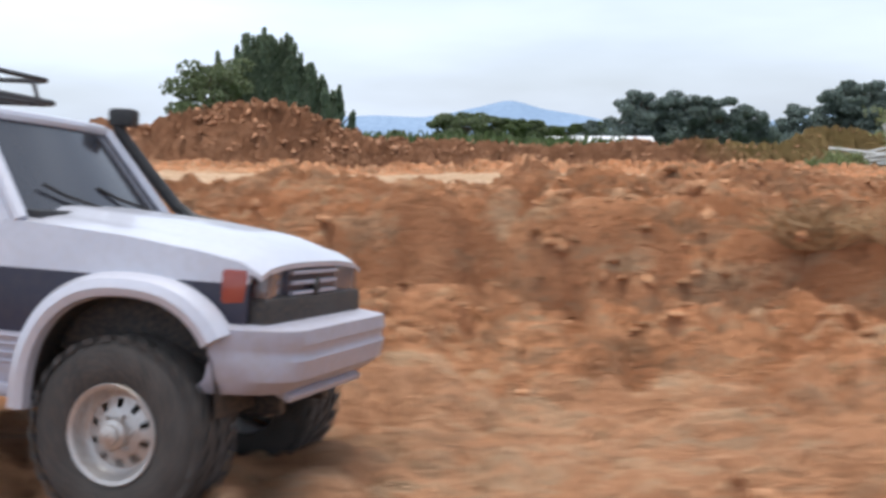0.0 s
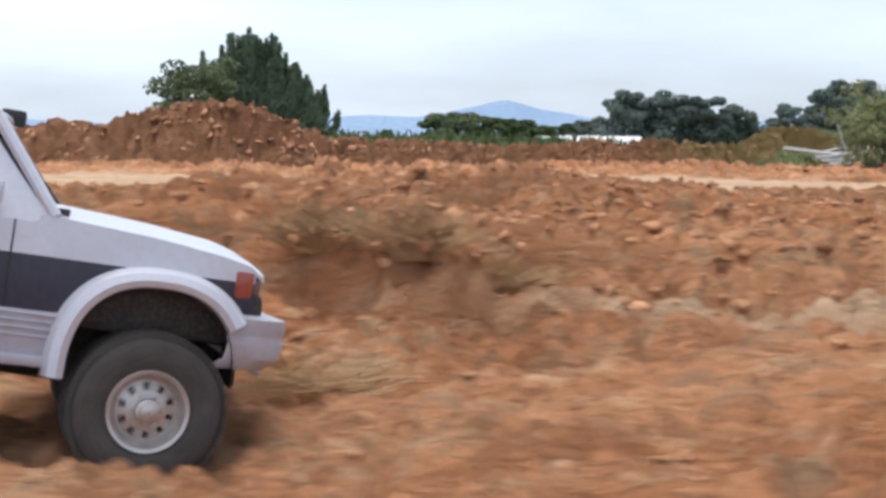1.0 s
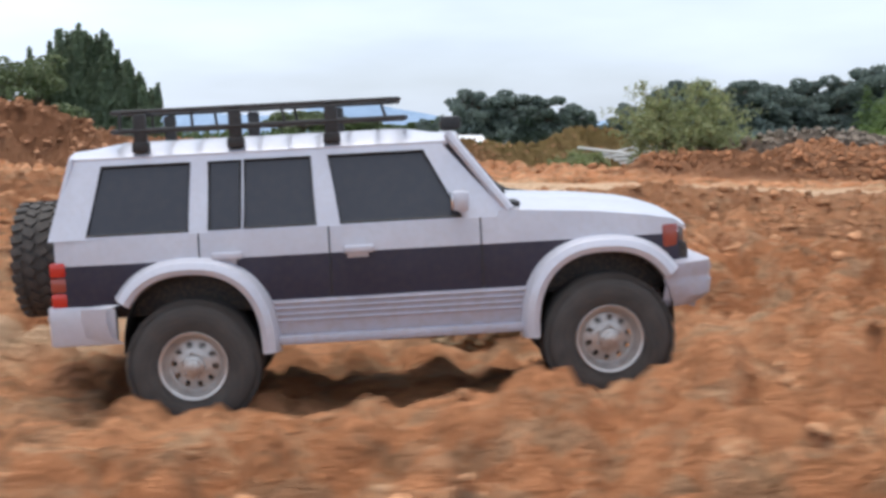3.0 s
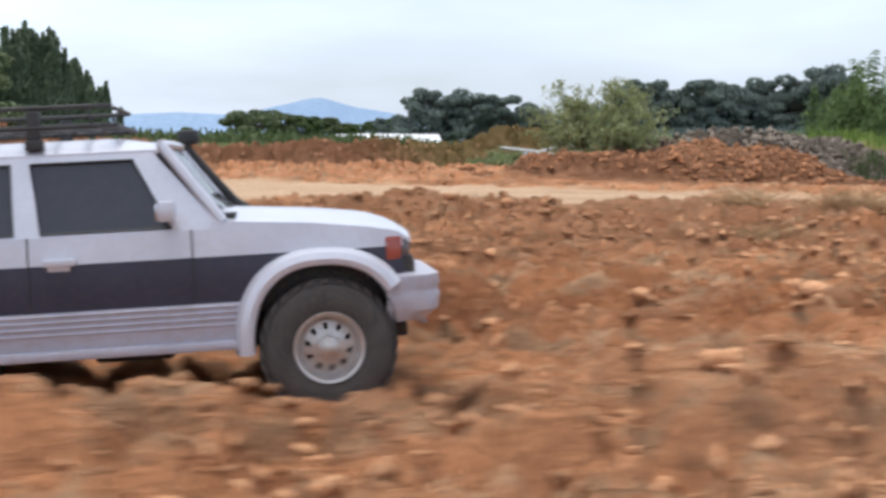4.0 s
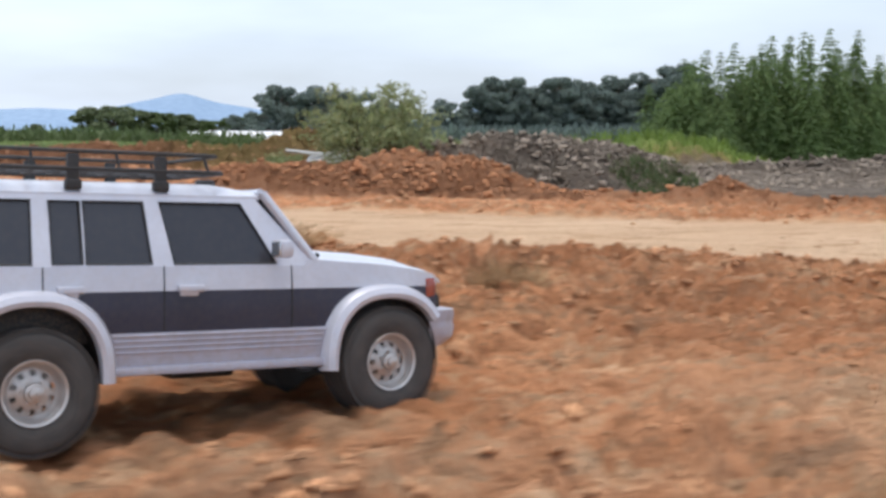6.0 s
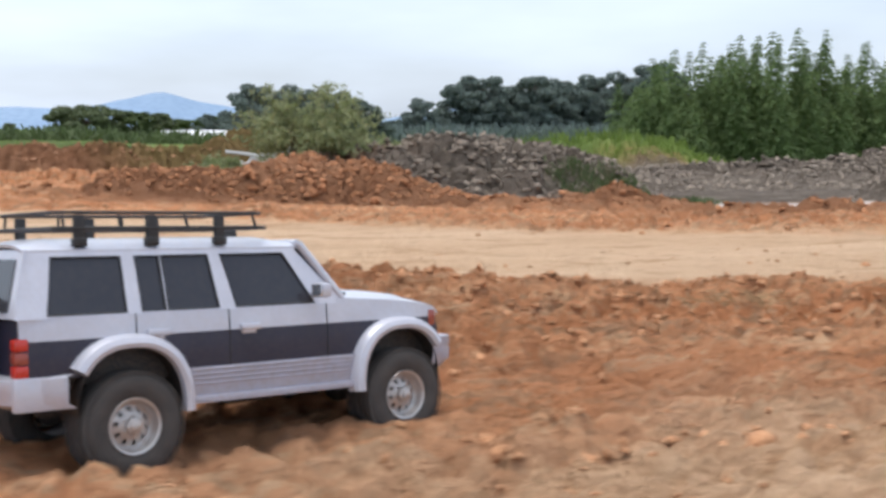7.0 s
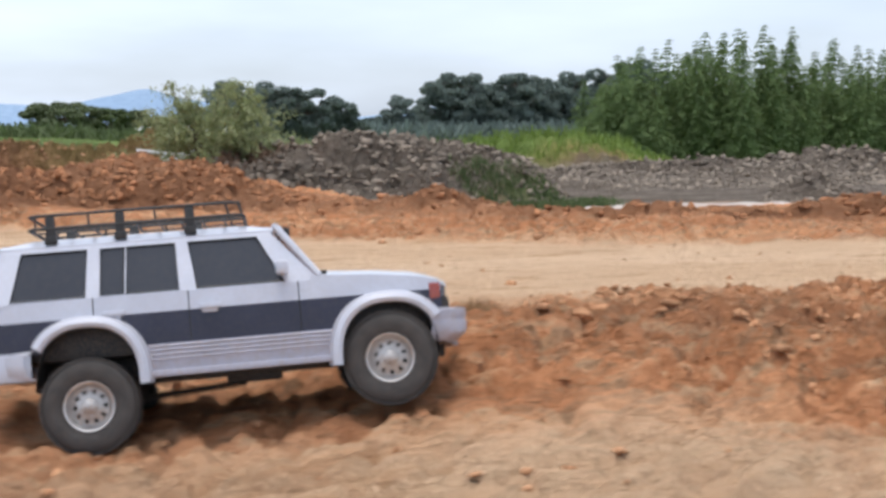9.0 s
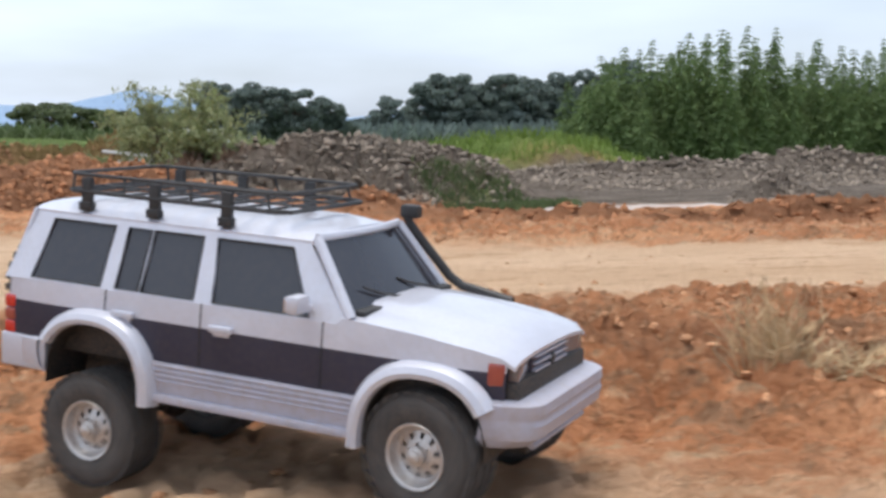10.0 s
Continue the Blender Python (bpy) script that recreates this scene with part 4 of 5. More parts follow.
def pine_tree(seed, h, spread, label, group):
    """An umbrella pine: bare leaning trunk, flat uneven tiers of needles."""
    rng = np.random.default_rng(seed)
    bm = bmesh.new()
    add_tube(bm, [(0, 0, 0), (0.04 * h, 0, 0.3 * h), (0.02 * h, 0.02 * h, 0.6 * h), (0.05 * h, 0, 0.92 * h)], 0.035 * h, 7, r2=0.008 * h)
    pts = []
    for k in range(38):
        a, r = rng.uniform(0, 6.28), spread * rng.uniform(0.1, 1.08)
        z = h * (rng.uniform(0.36, 0.98) - 0.16 * (r / spread) ** 2)
        c = (r * math.cos(a), r * math.sin(a) * 0.8, z)
        add_tube(bm, [(0.03 * h, 0, z * 0.85), (c[0] * 0.6, c[1] * 0.6, z * 0.95), c], 0.010 * h, 5, r2=0.004 * h)
        pts.append(clump_points(rng, c, (spread * 0.24, spread * 0.24, h * 0.075), 190))
    for k in range(9):
        pts.append(clump_points(rng, (rng.uniform(-0.6, 0.6) * spread, rng.uniform(-0.4, 0.4) * spread, h * rng.uniform(0.12, 0.45)), (spread * 0.4, spread * 0.4, h * 0.14), 130))
    return tree_thing("pine_tree", bm, leaves(rng, np.concatenate(pts), 0.052 * h, 0.024 * h, PINE_LEAF), label, "tree", group)


def round_tree(seed, h, spread, leaf, label, name="broadleaf_tree", size=0.055, n=230, clumps=34, low=0.1):
    rng = np.random.default_rng(seed)
    bm = bmesh.new()
    add_tube(bm, [(0, 0, -0.1 * h), (0.02 * h, 0, 0.3 * h), (0, 0, 0.7 * h)], 0.04 * h, 7, r2=0.012 * h)
    pts = []
    for k in range(clumps):
        a, v = rng.uniform(0, 6.28), rng.uniform(low, 0.95)
        r = spread * math.sqrt(max(0.05, 1 - (2 * (v - 0.42)) ** 2 * 0.75)) * rng.uniform(0.35, 0.95)
        c = (r * math.cos(a), r * math.sin(a), h * v)
        add_tube(bm, [(0, 0, h * v * 0.6), (c[0] * 0.6, c[1] * 0.6, c[2] * 0.9), c], 0.012 * h, 5, r2=0.004 * h)
        pts.append(clump_points(rng, c, (spread * 0.25, spread * 0.25, h * 0.10), n))
    return tree_thing(name, bm, leaves(rng, np.concatenate(pts), size * h, size * 0.6 * h, leaf), label, "tree")


def cypress_tree(seed, spires, label):
    """Upright feathery spires of uneven height from one foot."""
    rng = np.random.default_rng(seed)
    bm = bmesh.new()
    pts = []
    for x, y, h, w in spires:
        lean = rng.uniform(-0.25, 0.25)
        add_tube(bm, [(x * 0.35, y * 0.35, -0.6), (x * 0.8, y * 0.8, h * 0.4), (x + lean, y, h)], 0.14, 6, r2=0.02)
        w = w * 1.65
        k = int(1500 * h / 5)
        v = rng.uniform(0.02, 1.0, k) ** 0.8
        r = w * (1 - v) ** 0.95 * (0.85 + 0.2 * np.sin(v * 26 + x * 7)) * np.sqrt(rng.uniform(0.05, 1, k))
        a = rng.uniform(0, 6.28, k)
        u = np.minimum(v * 1.6, 1)
        pts.append(np.stack([x * (0.5 + 0.5 * u) + lean * v + r * np.cos(a), y + r * np.sin(a), h * v], -1))
    c = np.concatenate(pts)
    n = len(c)
    d = rng.normal(size=(n, 3)) * 0.42
    d[:, 2] += 1.0
    d[:, 0] += 0.16 * c[:, 0]
    d /= np.linalg.norm(d, axis=1, keepdims=True)
    e = np.cross(d, rng.normal(size=(n, 3)))
    e /= np.linalg.norm(e, axis=1, keepdims=True)
    k = rng.uniform(0.5, 1.3, (n, 1))
    return tree_thing("cypress_tree", bm, quads_mesh("crown", c, d * 0.19 * k, e * 0.036 * k, FIR_LEAF), label, "tree")


def bamboo_plant(seed, h):
    """Culms whose tips nod; each carries tiers of drooping leaf sprays that shorten to a pointed plume."""
    rng = np.random.default_rng(seed)
    t = tagged(new("bamboo_plant"), "tall feathery green bamboo in a dense thicket", "bamboo", "bamboo thicket")
    pts, ways, sizes = [], [], []
    for k in range(14):
        bm = bmesh.new()
        x, y, hh = rng.uniform(-1.3, 1.3), rng.uniform(-1.2, 1.2), h * (rng.uniform(0.86, 1.14) if k < 2 else rng.uniform(0.42, 0.86))
        nod = rng.uniform(-0.5, 0.5)
        curve = lambda v: np.array((x + nod * v**3, y, hh * (v - 0.05 * v**8)))
        add_tube(bm, [tuple(curve(v)) for v in np.linspace(0, 1, 9)], 0.028, 5, r2=0.004)
        part("culm", bm, CULM, t)
        tiers = int(hh / 0.20)
        for i in range(tiers):
            v = 0.06 + 0.94 * (i + rng.uniform(-0.2, 0.2)) / tiers
            for b in range(4):
                a = i * 1.9 + b * 1.57 + rng.uniform(-0.5, 0.5)
                reach = (0.80 * min(1.0, (1.03 - v) / 0.6) + 0.08) * rng.uniform(0.35, 1.2)
                out = np.array((math.cos(a), math.sin(a), 0.55))
                g = rng.uniform(0.08, 1.0, 16)[:, None]
                pts.append(curve(v) + out * reach * g - np.array((0, 0, 0.75 * reach)) * g**2 + rng.normal(size=(16, 3)) * np.array((0.10, 0.10, 0.06)) * reach)
                sizes.append(np.full((16, 1), 0.5 + 0.5 * min(1.0, (1.03 - v) / 0.3)))
                ways.append(np.array((out[0], out[1], 0.4)) - np.array((0, 0, 1.3)) * g)
    c, d = np.concatenate(pts), np.concatenate(ways)
    n = len(c)
    d = d + rng.normal(size=(n, 3)) * 0.35
    d /= np.linalg.norm(d, axis=1, keepdims=True)
    e = np.cross(d, rng.normal(size=(n, 3)))
    e /= np.linalg.norm(e, axis=1, keepdims=True)
    k = rng.uniform(0.6, 1.3, (n, 1)) * np.concatenate(sizes)
    c = new("crown", quads_mesh("crown", c, d * 0.080 * k, e * 0.016 * k, BAMBOO_LEAF))
    c.parent = t
    return t


def willow_bush(seed, h, spread, label):
    """Many thin wands from one foot, each set with narrow leaves; denser below, wispy at the top."""
    rng = np.random.default_rng(seed)
    t = tagged(new("willow_bush"), label, "bush")
    pts = []
    for k in range(40):
        bm = bmesh.new()
        a, r = rng.uniform(0, 6.28), spread * math.sqrt(rng.uniform(0.02, 1.0))
        tip = np.array([r * math.cos(a), r * math.sin(a) * 0.7, h * (1 - 0.4 * (r / spread) ** 2) * rng.uniform(0.45, 1.08)])
        mid = tip * np.array([0.45, 0.45, 0.55])
        add_tube(bm, [(tip[0] * 0.08, tip[1] * 0.08, -0.15), mid, tip], 0.010, 5, r2=0.002)
        part("stem", bm, BARK, t)
        for j in range(7):
            v = rng.uniform(0.0, 1.0)
            p = mid + (tip - mid) * v
            twig = rng.normal(size=3) * np.array((0.16, 0.16, 0.09)) * h / 1.2
            g = rng.uniform(0, 1, 34)[:, None]
            pts.append(p + twig * g + rng.normal(size=(34, 3)) * 0.028)
    for k in range(60):      # bushy foot
        a, r = rng.uniform(0, 6.28), spread * rng.uniform(0.1, 0.95)
        pts.append(clump_points(rng, (r * math.cos(a), r * math.sin(a) * 0.7, h * rng.uniform(0.02, 0.40)), (0.14, 0.12, 0.09), 45))
    c = new("crown", leaves(rng, np.concatenate(pts), 0.050, 0.012, WILLOW_LEAF, droop=0.3))
    c.parent = t
    return t


def gz(x, y):
    return float(ground_z(np.array([x]), np.array([y]))[0])


rc = random.Random(31)
spires = [(3.95, 0, 3.3, 0.20), (4.3, 0.1, 2.0, 0.25), (3.7, 0, 2.6, 0.3)]
for k in range(84):
    x = -1.6 + 5.2 * (k + rc.uniform(-0.4, 1.4)) / 84
    top = float(np.interp(x, (-1.8, -1.35, -0.5, 0.1, 0.5, 1.2, 1.9, 3.0, 3.8), (4.6, 6.1, 6.0, 6.5, 6.1, 5.9, 5.0, 3.7, 2.6)))
    tall = (rc.uniform(0.90, 1.0), rc.uniform(0.6, 0.9), rc.uniform(0.75, 0.95))[k % 3]
    spires.append((x, rc.uniform(-0.9, 0.9), top * tall, (rc.uniform(0.22, 0.34), rc.uniform(0.7, 1.0), rc.uniform(0.35, 0.5))[k % 3]))
cyp = cypress_tree(3, spires, "dark green many-spired cypress behind the red heaps")
cyp.matrix_basis = pose(-8.1, 66, -0.6)
rt = round_tree(5, 4.5, 3.0, BROAD_LEAF, "olive-green broadleaf tree beside the cypress", size=0.036, n=150, clumps=62)
rt.matrix_basis = pose(-10.1, 63.5, -0.5)
sp = cypress_tree(8, [(0, 0, 3.6, 0.35), (0.5, 0.1, 2.8, 0.4)], "slim dark conifer top above the broadleaf tree")
sp.matrix_basis = pose(-10.7, 67, 0.9)
# far low trees left of the greenhouses
for i, (x, h, w) in enumerate(((5.4, 3.9, 4.6), (10.4, 3.2, 3.2), (13.2, 2.9, 2.8), (17.0, 2.4, 2.6), (-3.4, 1.8, 1.4), (21.0, 2.9, 3.0))):
    r = round_tree(20 + i, h, w, HEDGE_LEAF if i % 2 else BROAD_LEAF, "low rounded green tree on the far field edge", size=0.07, n=230, clumps=40, low=0.02)
    r.matrix_basis = pose(x, 150 + i, -0.9)
# umbrella pines
PINES = (pine_tree(1, 4.9, 3.0, "dark green umbrella pine in a far row", "far pines"), pine_tree(2, 4.6, 3.2, "dark green umbrella pine in a far row", "far pines"), pine_tree(4, 4.4, 2.4, "dark green umbrella pine in a far row", "far pines"))
spots = [(18.4, 106, 1.0), (21.6, 107, 1.06), (24.9, 106, 1.02), (27.6, 108, 0.78), (29.5, 109, 0.6), (23.2, 109, 1.0), (15.3, 112, 0.52),
         (48.3, 161, 1.18), (44.8, 163, 0.62), (51.6, 163, 0.62)]
rp = random.Random(4)
for k in range(13):
    spots.append((55.0 + 2.7 * k, 167 + rp.uniform(-3, 4), 1.72 + 0.28 * math.sin(k * 1.9) + (0.22 if k > 8 else 0)))
for i, (x, y, s) in enumerate(spots):
    m = pose(x, y, -1.0 if y < 120 else -1.3, 0, 0, rp.uniform(0, 360)) @ Matrix.Scale(s, 4)
    if i < 3:
        PINES[i].matrix_basis = m
        PINES[i].scale = (s, s, s)
    else:
        o = copy_thing(PINES[i % 3], m)
        o.scale = (s, s, s)
# bamboo thicket
BAMBOO = [bamboo_plant(40 + i, 5.4) for i in range(4)]
rb = random.Random(9)
bam = []
for k in range(64):
    x = 25.8 + 0.33 * k + rb.uniform(-0.2, 0.2)
    tall = float(np.interp(x, (25, 26.5, 28, 30, 33.5, 36, 38, 41, 47), (0.66, 0.86, 0.93, 1.08, 1.08, 0.92, 0.92, 1.0, 1.05)))
    bam.append((x, 48 + rb.uniform(-2.0, 2.0), tall * rb.uniform(0.82, 1.06)))
for i, (x, y, s) in enumerate(bam):
    m = pose(x, y, -1.5, 0, 0, rb.uniform(0, 360))
    o = BAMBOO[i] if i < 4 else copy_thing(BAMBOO[i % 4], m)
    o.matrix_basis = m
    o.scale = (1, 1, s)
wb = willow_bush(6, 1.16, 0.80, "pale olive willow bush beside the soil mound")
wb.matrix_basis = pose(6.02, 14.3, gz(6.02, 14.3) - 0.02)
for i, (x, y, h, w) in enumerate(((5.15, 15.4, 0.26, 0.4), (7.0, 14.9, 0.40, 0.4))):
    b2 = willow_bush(60 + i, h, w, "low grey-green scrub beside the willow bush")
    b2.matrix_basis = pose(x, y, gz(x, y) - 0.03)


def blades(name, label, spots, h, w, mat, per, seed, category="grass", droop=0.4):
    """Grass or straw blades round many spots, one joined mesh."""
    rng = np.random.default_rng(seed)
    c = np.repeat(np.array(spots), per, axis=0)
    c[:, :2] += rng.normal(size=(len(c), 2)) * w
    c[:, 2] = ground_z(c[:, 0], c[:, 1])
    d = rng.normal(size=(len(c), 3)) * droop
    d[:, 2] = 1
    d /= np.linalg.norm(d, axis=1, keepdims=True)
    k = rng.uniform(0.4, 1.2, (len(c), 1)) * h
    e = np.cross(d, rng.normal(size=(len(c), 3)))
    e /= np.linalg.norm(e, axis=1, keepdims=True)
    me = quads_mesh(name, c + d * k * 0.45, d * k * 0.55, e * np.maximum(k * 0.05, 0.0012 if h < 0.1 else 0.004), mat)
    return tagged(new(name, me), label, category, kind="stuff")


rng = np.random.default_rng(12)
field = np.stack([rng.uniform(9, 22, 2600), rng.uniform(22, 34, 2600), np.zeros(2600)], -1)
blades("tall_grass", "bright green grass on the bank before the bamboo", field, 0.20, 0.12, GRASS, 9, 1)
field = np.stack([rng.uniform(8.4, 9.9, 260), rng.uniform(11.6, 12.8, 260), np.zeros(260)], -1)
blades("green_grass", "green grass at the foot of the soil mound", field, 0.085, 0.06, HEDGE_LEAF, 14, 2)
field = np.stack([rng.uniform(-2, 9, 1500), rng.uniform(19.5, 26, 1500), np.zeros(1500)], -1)
blades("field_grass", "olive grass along the edge of the works", field, 0.20, 0.2, OLIVE_GRASS, 8, 3)
hx_ = rng.uniform(-40, 75, 900)
field = np.stack([hx_, 96 + rng.uniform(-4, 6, 900), np.zeros(900)], -1)
blades("far_hedge", "dark green hedge along the far fields", field, 1.1, 0.6, HEDGE_LEAF, 14, 4, "hedge", 0.9)
field = np.stack([rng.uniform(28, 110, 900), rng.uniform(150, 163, 900), np.zeros(900)], -1)
blades("far_scrub", "dark scrub below the far pines", field, 2.6, 1.2, PINE_LEAF, 14, 5, "scrub", 0.9)


# ---- greenhouses and the white frame ----
WHITE = material("white_film", [(0.78, 0.79, 0.80), (0.84, 0.84, 0.85)], 0.5, 0, 0.6)
WHITE_STEEL = material("white_painted_steel", [(0.66, 0.66, 0.64), (0.74, 0.74, 0.72), (0.5, 0.47, 0.42)], 0.55, 0, 9)


def greenhouse(x, y, z, w, d, h):
    g = tagged(new("greenhouse"), "long white film greenhouse across the fields", "greenhouse", "far greenhouses")
    bm = bmesh.new()
    k = 14
    arch = [(w / 2 * math.cos(math.pi * i / k), h * math.sin(math.pi * i / k) ** 0.7) for i in range(k + 1)]
    rows = [[bm.verts.new((j * d / 8 - d / 2, a, b)) for a, b in arch] for j in range(9)]
    for ra, rb_ in zip(rows, rows[1:]):
        for i in range(k):
            bm.faces.new((ra[i], ra[i + 1], rb_[i + 1], rb_[i]))
    bm.faces.new(rows[0])
    bm.faces.new(rows[-1])
    part("film_cover", bm, WHITE, g)
    bm = bmesh.new()
    for j in range(9):
        add_tube(bm, [(j * d / 8 - d / 2, a * 1.01, b * 1.01) for a, b in arch], 0.04, 5)
    part("hoops", bm, WHITE_STEEL, g)
    g.matrix_basis = pose(x, y, z)


greenhouse(15.6, 104, -1.15, 5, 6.6, 1.35)
greenhouse(19.9, 108, -1.15, 5, 3.5, 1.55)
greenhouse(13.4, 112, -1.15, 5, 4.5, 1.3)


def white_frame():
    """A heap of white steel bars with one leaning post."""
    f = tagged(new("steel_frame_heap"), "heap of white steel bars beside the willow bush", "metal frame")
    rr = random.Random(5)
    for i in range(13):
        bm = bmesh.new()
        z = 0.03 + 0.035 * i * 0.7
        a = (-0.50 + rr.uniform(-0.15, 0.1), rr.uniform(-0.2, 0.2), z * 0.6)
        b = (0.35 + rr.uniform(-0.15, 0.25), rr.uniform(-0.2, 0.2), z + rr.uniform(-0.02, 0.10))
        add_tube(bm, [a, b], 0.016, 6)
        part("bar", bm, WHITE_STEEL, f)
    for a, b in (((0.22, 0, 0.25), (0.10, 0, 0.66)), ((-0.62, 0, 0.34), (0.1, 0, 0.26)), ((-0.45, 0, 0.0), (-0.25, 0, 0.30)), ((1.1, 0.1, 0.0), (0.95, 0.1, 0.55)), ((0.2, 0, 0.38), (0.75, 0, 0.30))):
        bm = bmesh.new()
        add_tube(bm, [a, b], 0.024, 6)
        part("post", bm, WHITE_STEEL, f)
    f.matrix_basis = pose(6.0, 16.5, gz(6.0, 16.5) - 0.02)


white_frame()


CLOD = material("earth_clod", [(0.40, 0.185, 0.092), (0.54, 0.265, 0.135), (0.70, 0.42, 0.24)], 0.95, 0, 40, island=True, bump=0.6, bump_scale=220, spec=0.15)


# ---- weeds and clods near the track ----
def dry_weed(x, y, h, w, label, mat, seed, stems=110, upright=0.6):
    rng_ = np.random.default_rng(seed)
    bm = bmesh.new()
    for k in range(stems):
        a, r = rng_.uniform(0, 6.28), w * math.sqrt(rng_.uniform(0, 1))
        foot = Vector((r * math.cos(a) * 0.5, r * math.sin(a) * 0.35, -0.01))
        tip = Vector((r * math.cos(a) + rng_.normal() * w * 0.3 * (1 - upright), r * math.sin(a) * 0.7, h * rng_.uniform(0.35, 1.15) * (1 - 0.35 * (r / w) ** 2)))
        mid = foot.lerp(tip, 0.55) + Vector((rng_.normal() * w * 0.2, rng_.normal() * w * 0.12, h * 0.10))
        add_tube(bm, [foot, mid, tip], 0.0012 + 0.006 * h, 3, r2=0.0005)
    t = tagged(new("dry_weed"), label, "weed")
    st = tagged(new("straw", mesh_of("straw", bm, mat)), kind="stuff")
    st.parent = t
    crumbs = bmesh.new()
    for k in range(9):
        a, r = rng_.uniform(0, 6.28), w * rng_.uniform(0.2, 0.9)
        vs = bmesh.ops.create_icosphere(crumbs, subdivisions=1, radius=float(rng_.uniform(0.004, 0.010)))["verts"]
        for v in vs:
            v.co *= float(rng_.uniform(0.7, 1.3))
        bmesh.ops.translate(crumbs, vec=(r * math.cos(a), r * math.sin(a) * 0.6, 0.004), verts=vs)
    tagged(part("root_earth", crumbs, CLOD, t), kind="stuff")
    t.matrix_basis = pose(x, y, gz(x, y) - 0.004)


for i, (x, y, h, w, up) in enumerate(((4.66, 2.16, 0.05, 0.11, 0.3), (3.12, 3.16, 0.055, 0.12, 0.3), (3.34, 3.0, 0.055, 0.12, 0.3), (2.52, 3.68, 0.075, 0.08, 0.4), (5.12, 2.28, 0.055, 0.05, 0.7), (2.9, 2.5, 0.04, 0.10, 0.3), (3.62, 2.12, 0.06, 0.08, 0.4), (3.42, 0.72, 0.07, 0.05, 0.6), (2.55, 0.66, 0.05, 0.06, 0.4))):
    dry_weed(x, y, h, w, "dry brown tangled weed on the churned earth", STRAW, 70 + i, 300, up)
for i, (x, y, h, w, up) in enumerate(((0.53, 1.30, 0.05, 0.06, 0.3), (0.43, 1.34, 0.045, 0.07, 0.2), (0.63, 1.38, 0.04, 0.08, 0.2), (0.44, 1.00, 0.028, 0.09, 0.2), (0.66, 1.52, 0.04, 0.10, 0.2))):
    dry_weed(x, y, h, w, "matted dry grass clump on the earth bank", STRAW, 90 + i, 260, up)
for i, (x, y, h, w, up) in enumerate(((5.50, 1.36, 0.105, 0.08, 0.7), (5.60, 1.34, 0.055, 0.10, 0.3))):
    dry_weed(x, y, h, w, "pale dry straw tuft on the churned earth", PALE_STRAW, 110 + i, 130, up)


RED_CLOD = material("red_clod", [(0.34, 0.14, 0.065), (0.42, 0.19, 0.09), (0.52, 0.27, 0.15)], 0.95, 0, 20, island=True, bump=0.6, bump_scale=150, spec=0.15)


HEAP_CLOD = material("heap_clod", [(0.40, 0.195, 0.105), (0.48, 0.245, 0.14), (0.56, 0.33, 0.20)], 0.95, 0, 8, island=True, bump=0.6, bump_scale=60, spec=0.15)
OLIVE_CLOD = material("olive_clod", [(0.22, 0.15, 0.088), (0.28, 0.195, 0.12), (0.34, 0.25, 0.16)], 0.95, 0, 40, island=True, bump=0.6, bump_scale=200, spec=0.15)
SOIL_CLOD = material("soil_clod", [(0.19, 0.152, 0.122), (0.25, 0.205, 0.163), (0.32, 0.268, 0.213)], 0.95, 0, 8, island=True, bump=0.6, bump_scale=60, spec=0.15)


def lump_mesh(seed, sub=2):
    """Unit lump of broken earth, angular."""
    r = random.Random(seed)
    bm = bmesh.new()
    bmesh.ops.create_icosphere(bm, subdivisions=sub, radius=1.0)
    off = Vector((r.uniform(-9, 9), r.uniform(-9, 9), r.uniform(-9, 9)))
    for v in bm.verts:
        k = 1 + 0.9 * noise.noise(v.co * 1.6 + off) + 0.4 * noise.noise(v.co * 4 + off)
        v.co *= k
        v.co += Vector((r.gauss(0, 0.24), r.gauss(0, 0.24), r.gauss(0, 0.24)))
        v.co.z *= 0.6
    co = np.array([v.co for v in bm.verts])
    fs = np.array([[v.index for v in f.verts] for f in bm.faces])
    bm.free()
    return co, fs


def clod_field(name, label, spots, seed, mat):
    """Loose clods lying on the ground, one joined mesh."""
    rng_ = np.random.default_rng(seed)
    kinds = [lump_mesh(200 + i, 1) for i in range(6)]
    vs, fs, base = [], [], 0
    x, y, s = spots.T
    z = ground_z(x, y)
    for i in range(len(x)):
        co, f = kinds[i % 6]
        a = rng_.uniform(0, 6.28)
        c_, s_ = math.cos(a), math.sin(a)
        p = co * s[i] * rng_.uniform(0.5, 1.6, 3)
        p = np.stack([p[:, 0] * c_ - p[:, 1] * s_ + x[i], p[:, 0] * s_ + p[:, 1] * c_ + y[i], p[:, 2] + z[i] + s[i] * 0.02], -1)
        vs.append(p)
        fs.append(f + base)
        base += len(co)
    v, f = np.concatenate(vs).astype(np.float32), np.concatenate(fs).astype(np.int32)
    me = bpy.data.meshes.new(name)
    me.vertices.add(len(v))
    me.vertices.foreach_set("co", v.ravel())
    me.loops.add(f.size)
    me.loops.foreach_set("vertex_index", f.ravel())
    me.polygons.add(len(f))
    me.polygons.foreach_set("loop_start", np.arange(0, f.size, 3, dtype=np.int32))
    me.update(calc_edges=True)
    me.materials.append(mat)
    return tagged(new(name, me), label, "earth clods", kind="stuff")


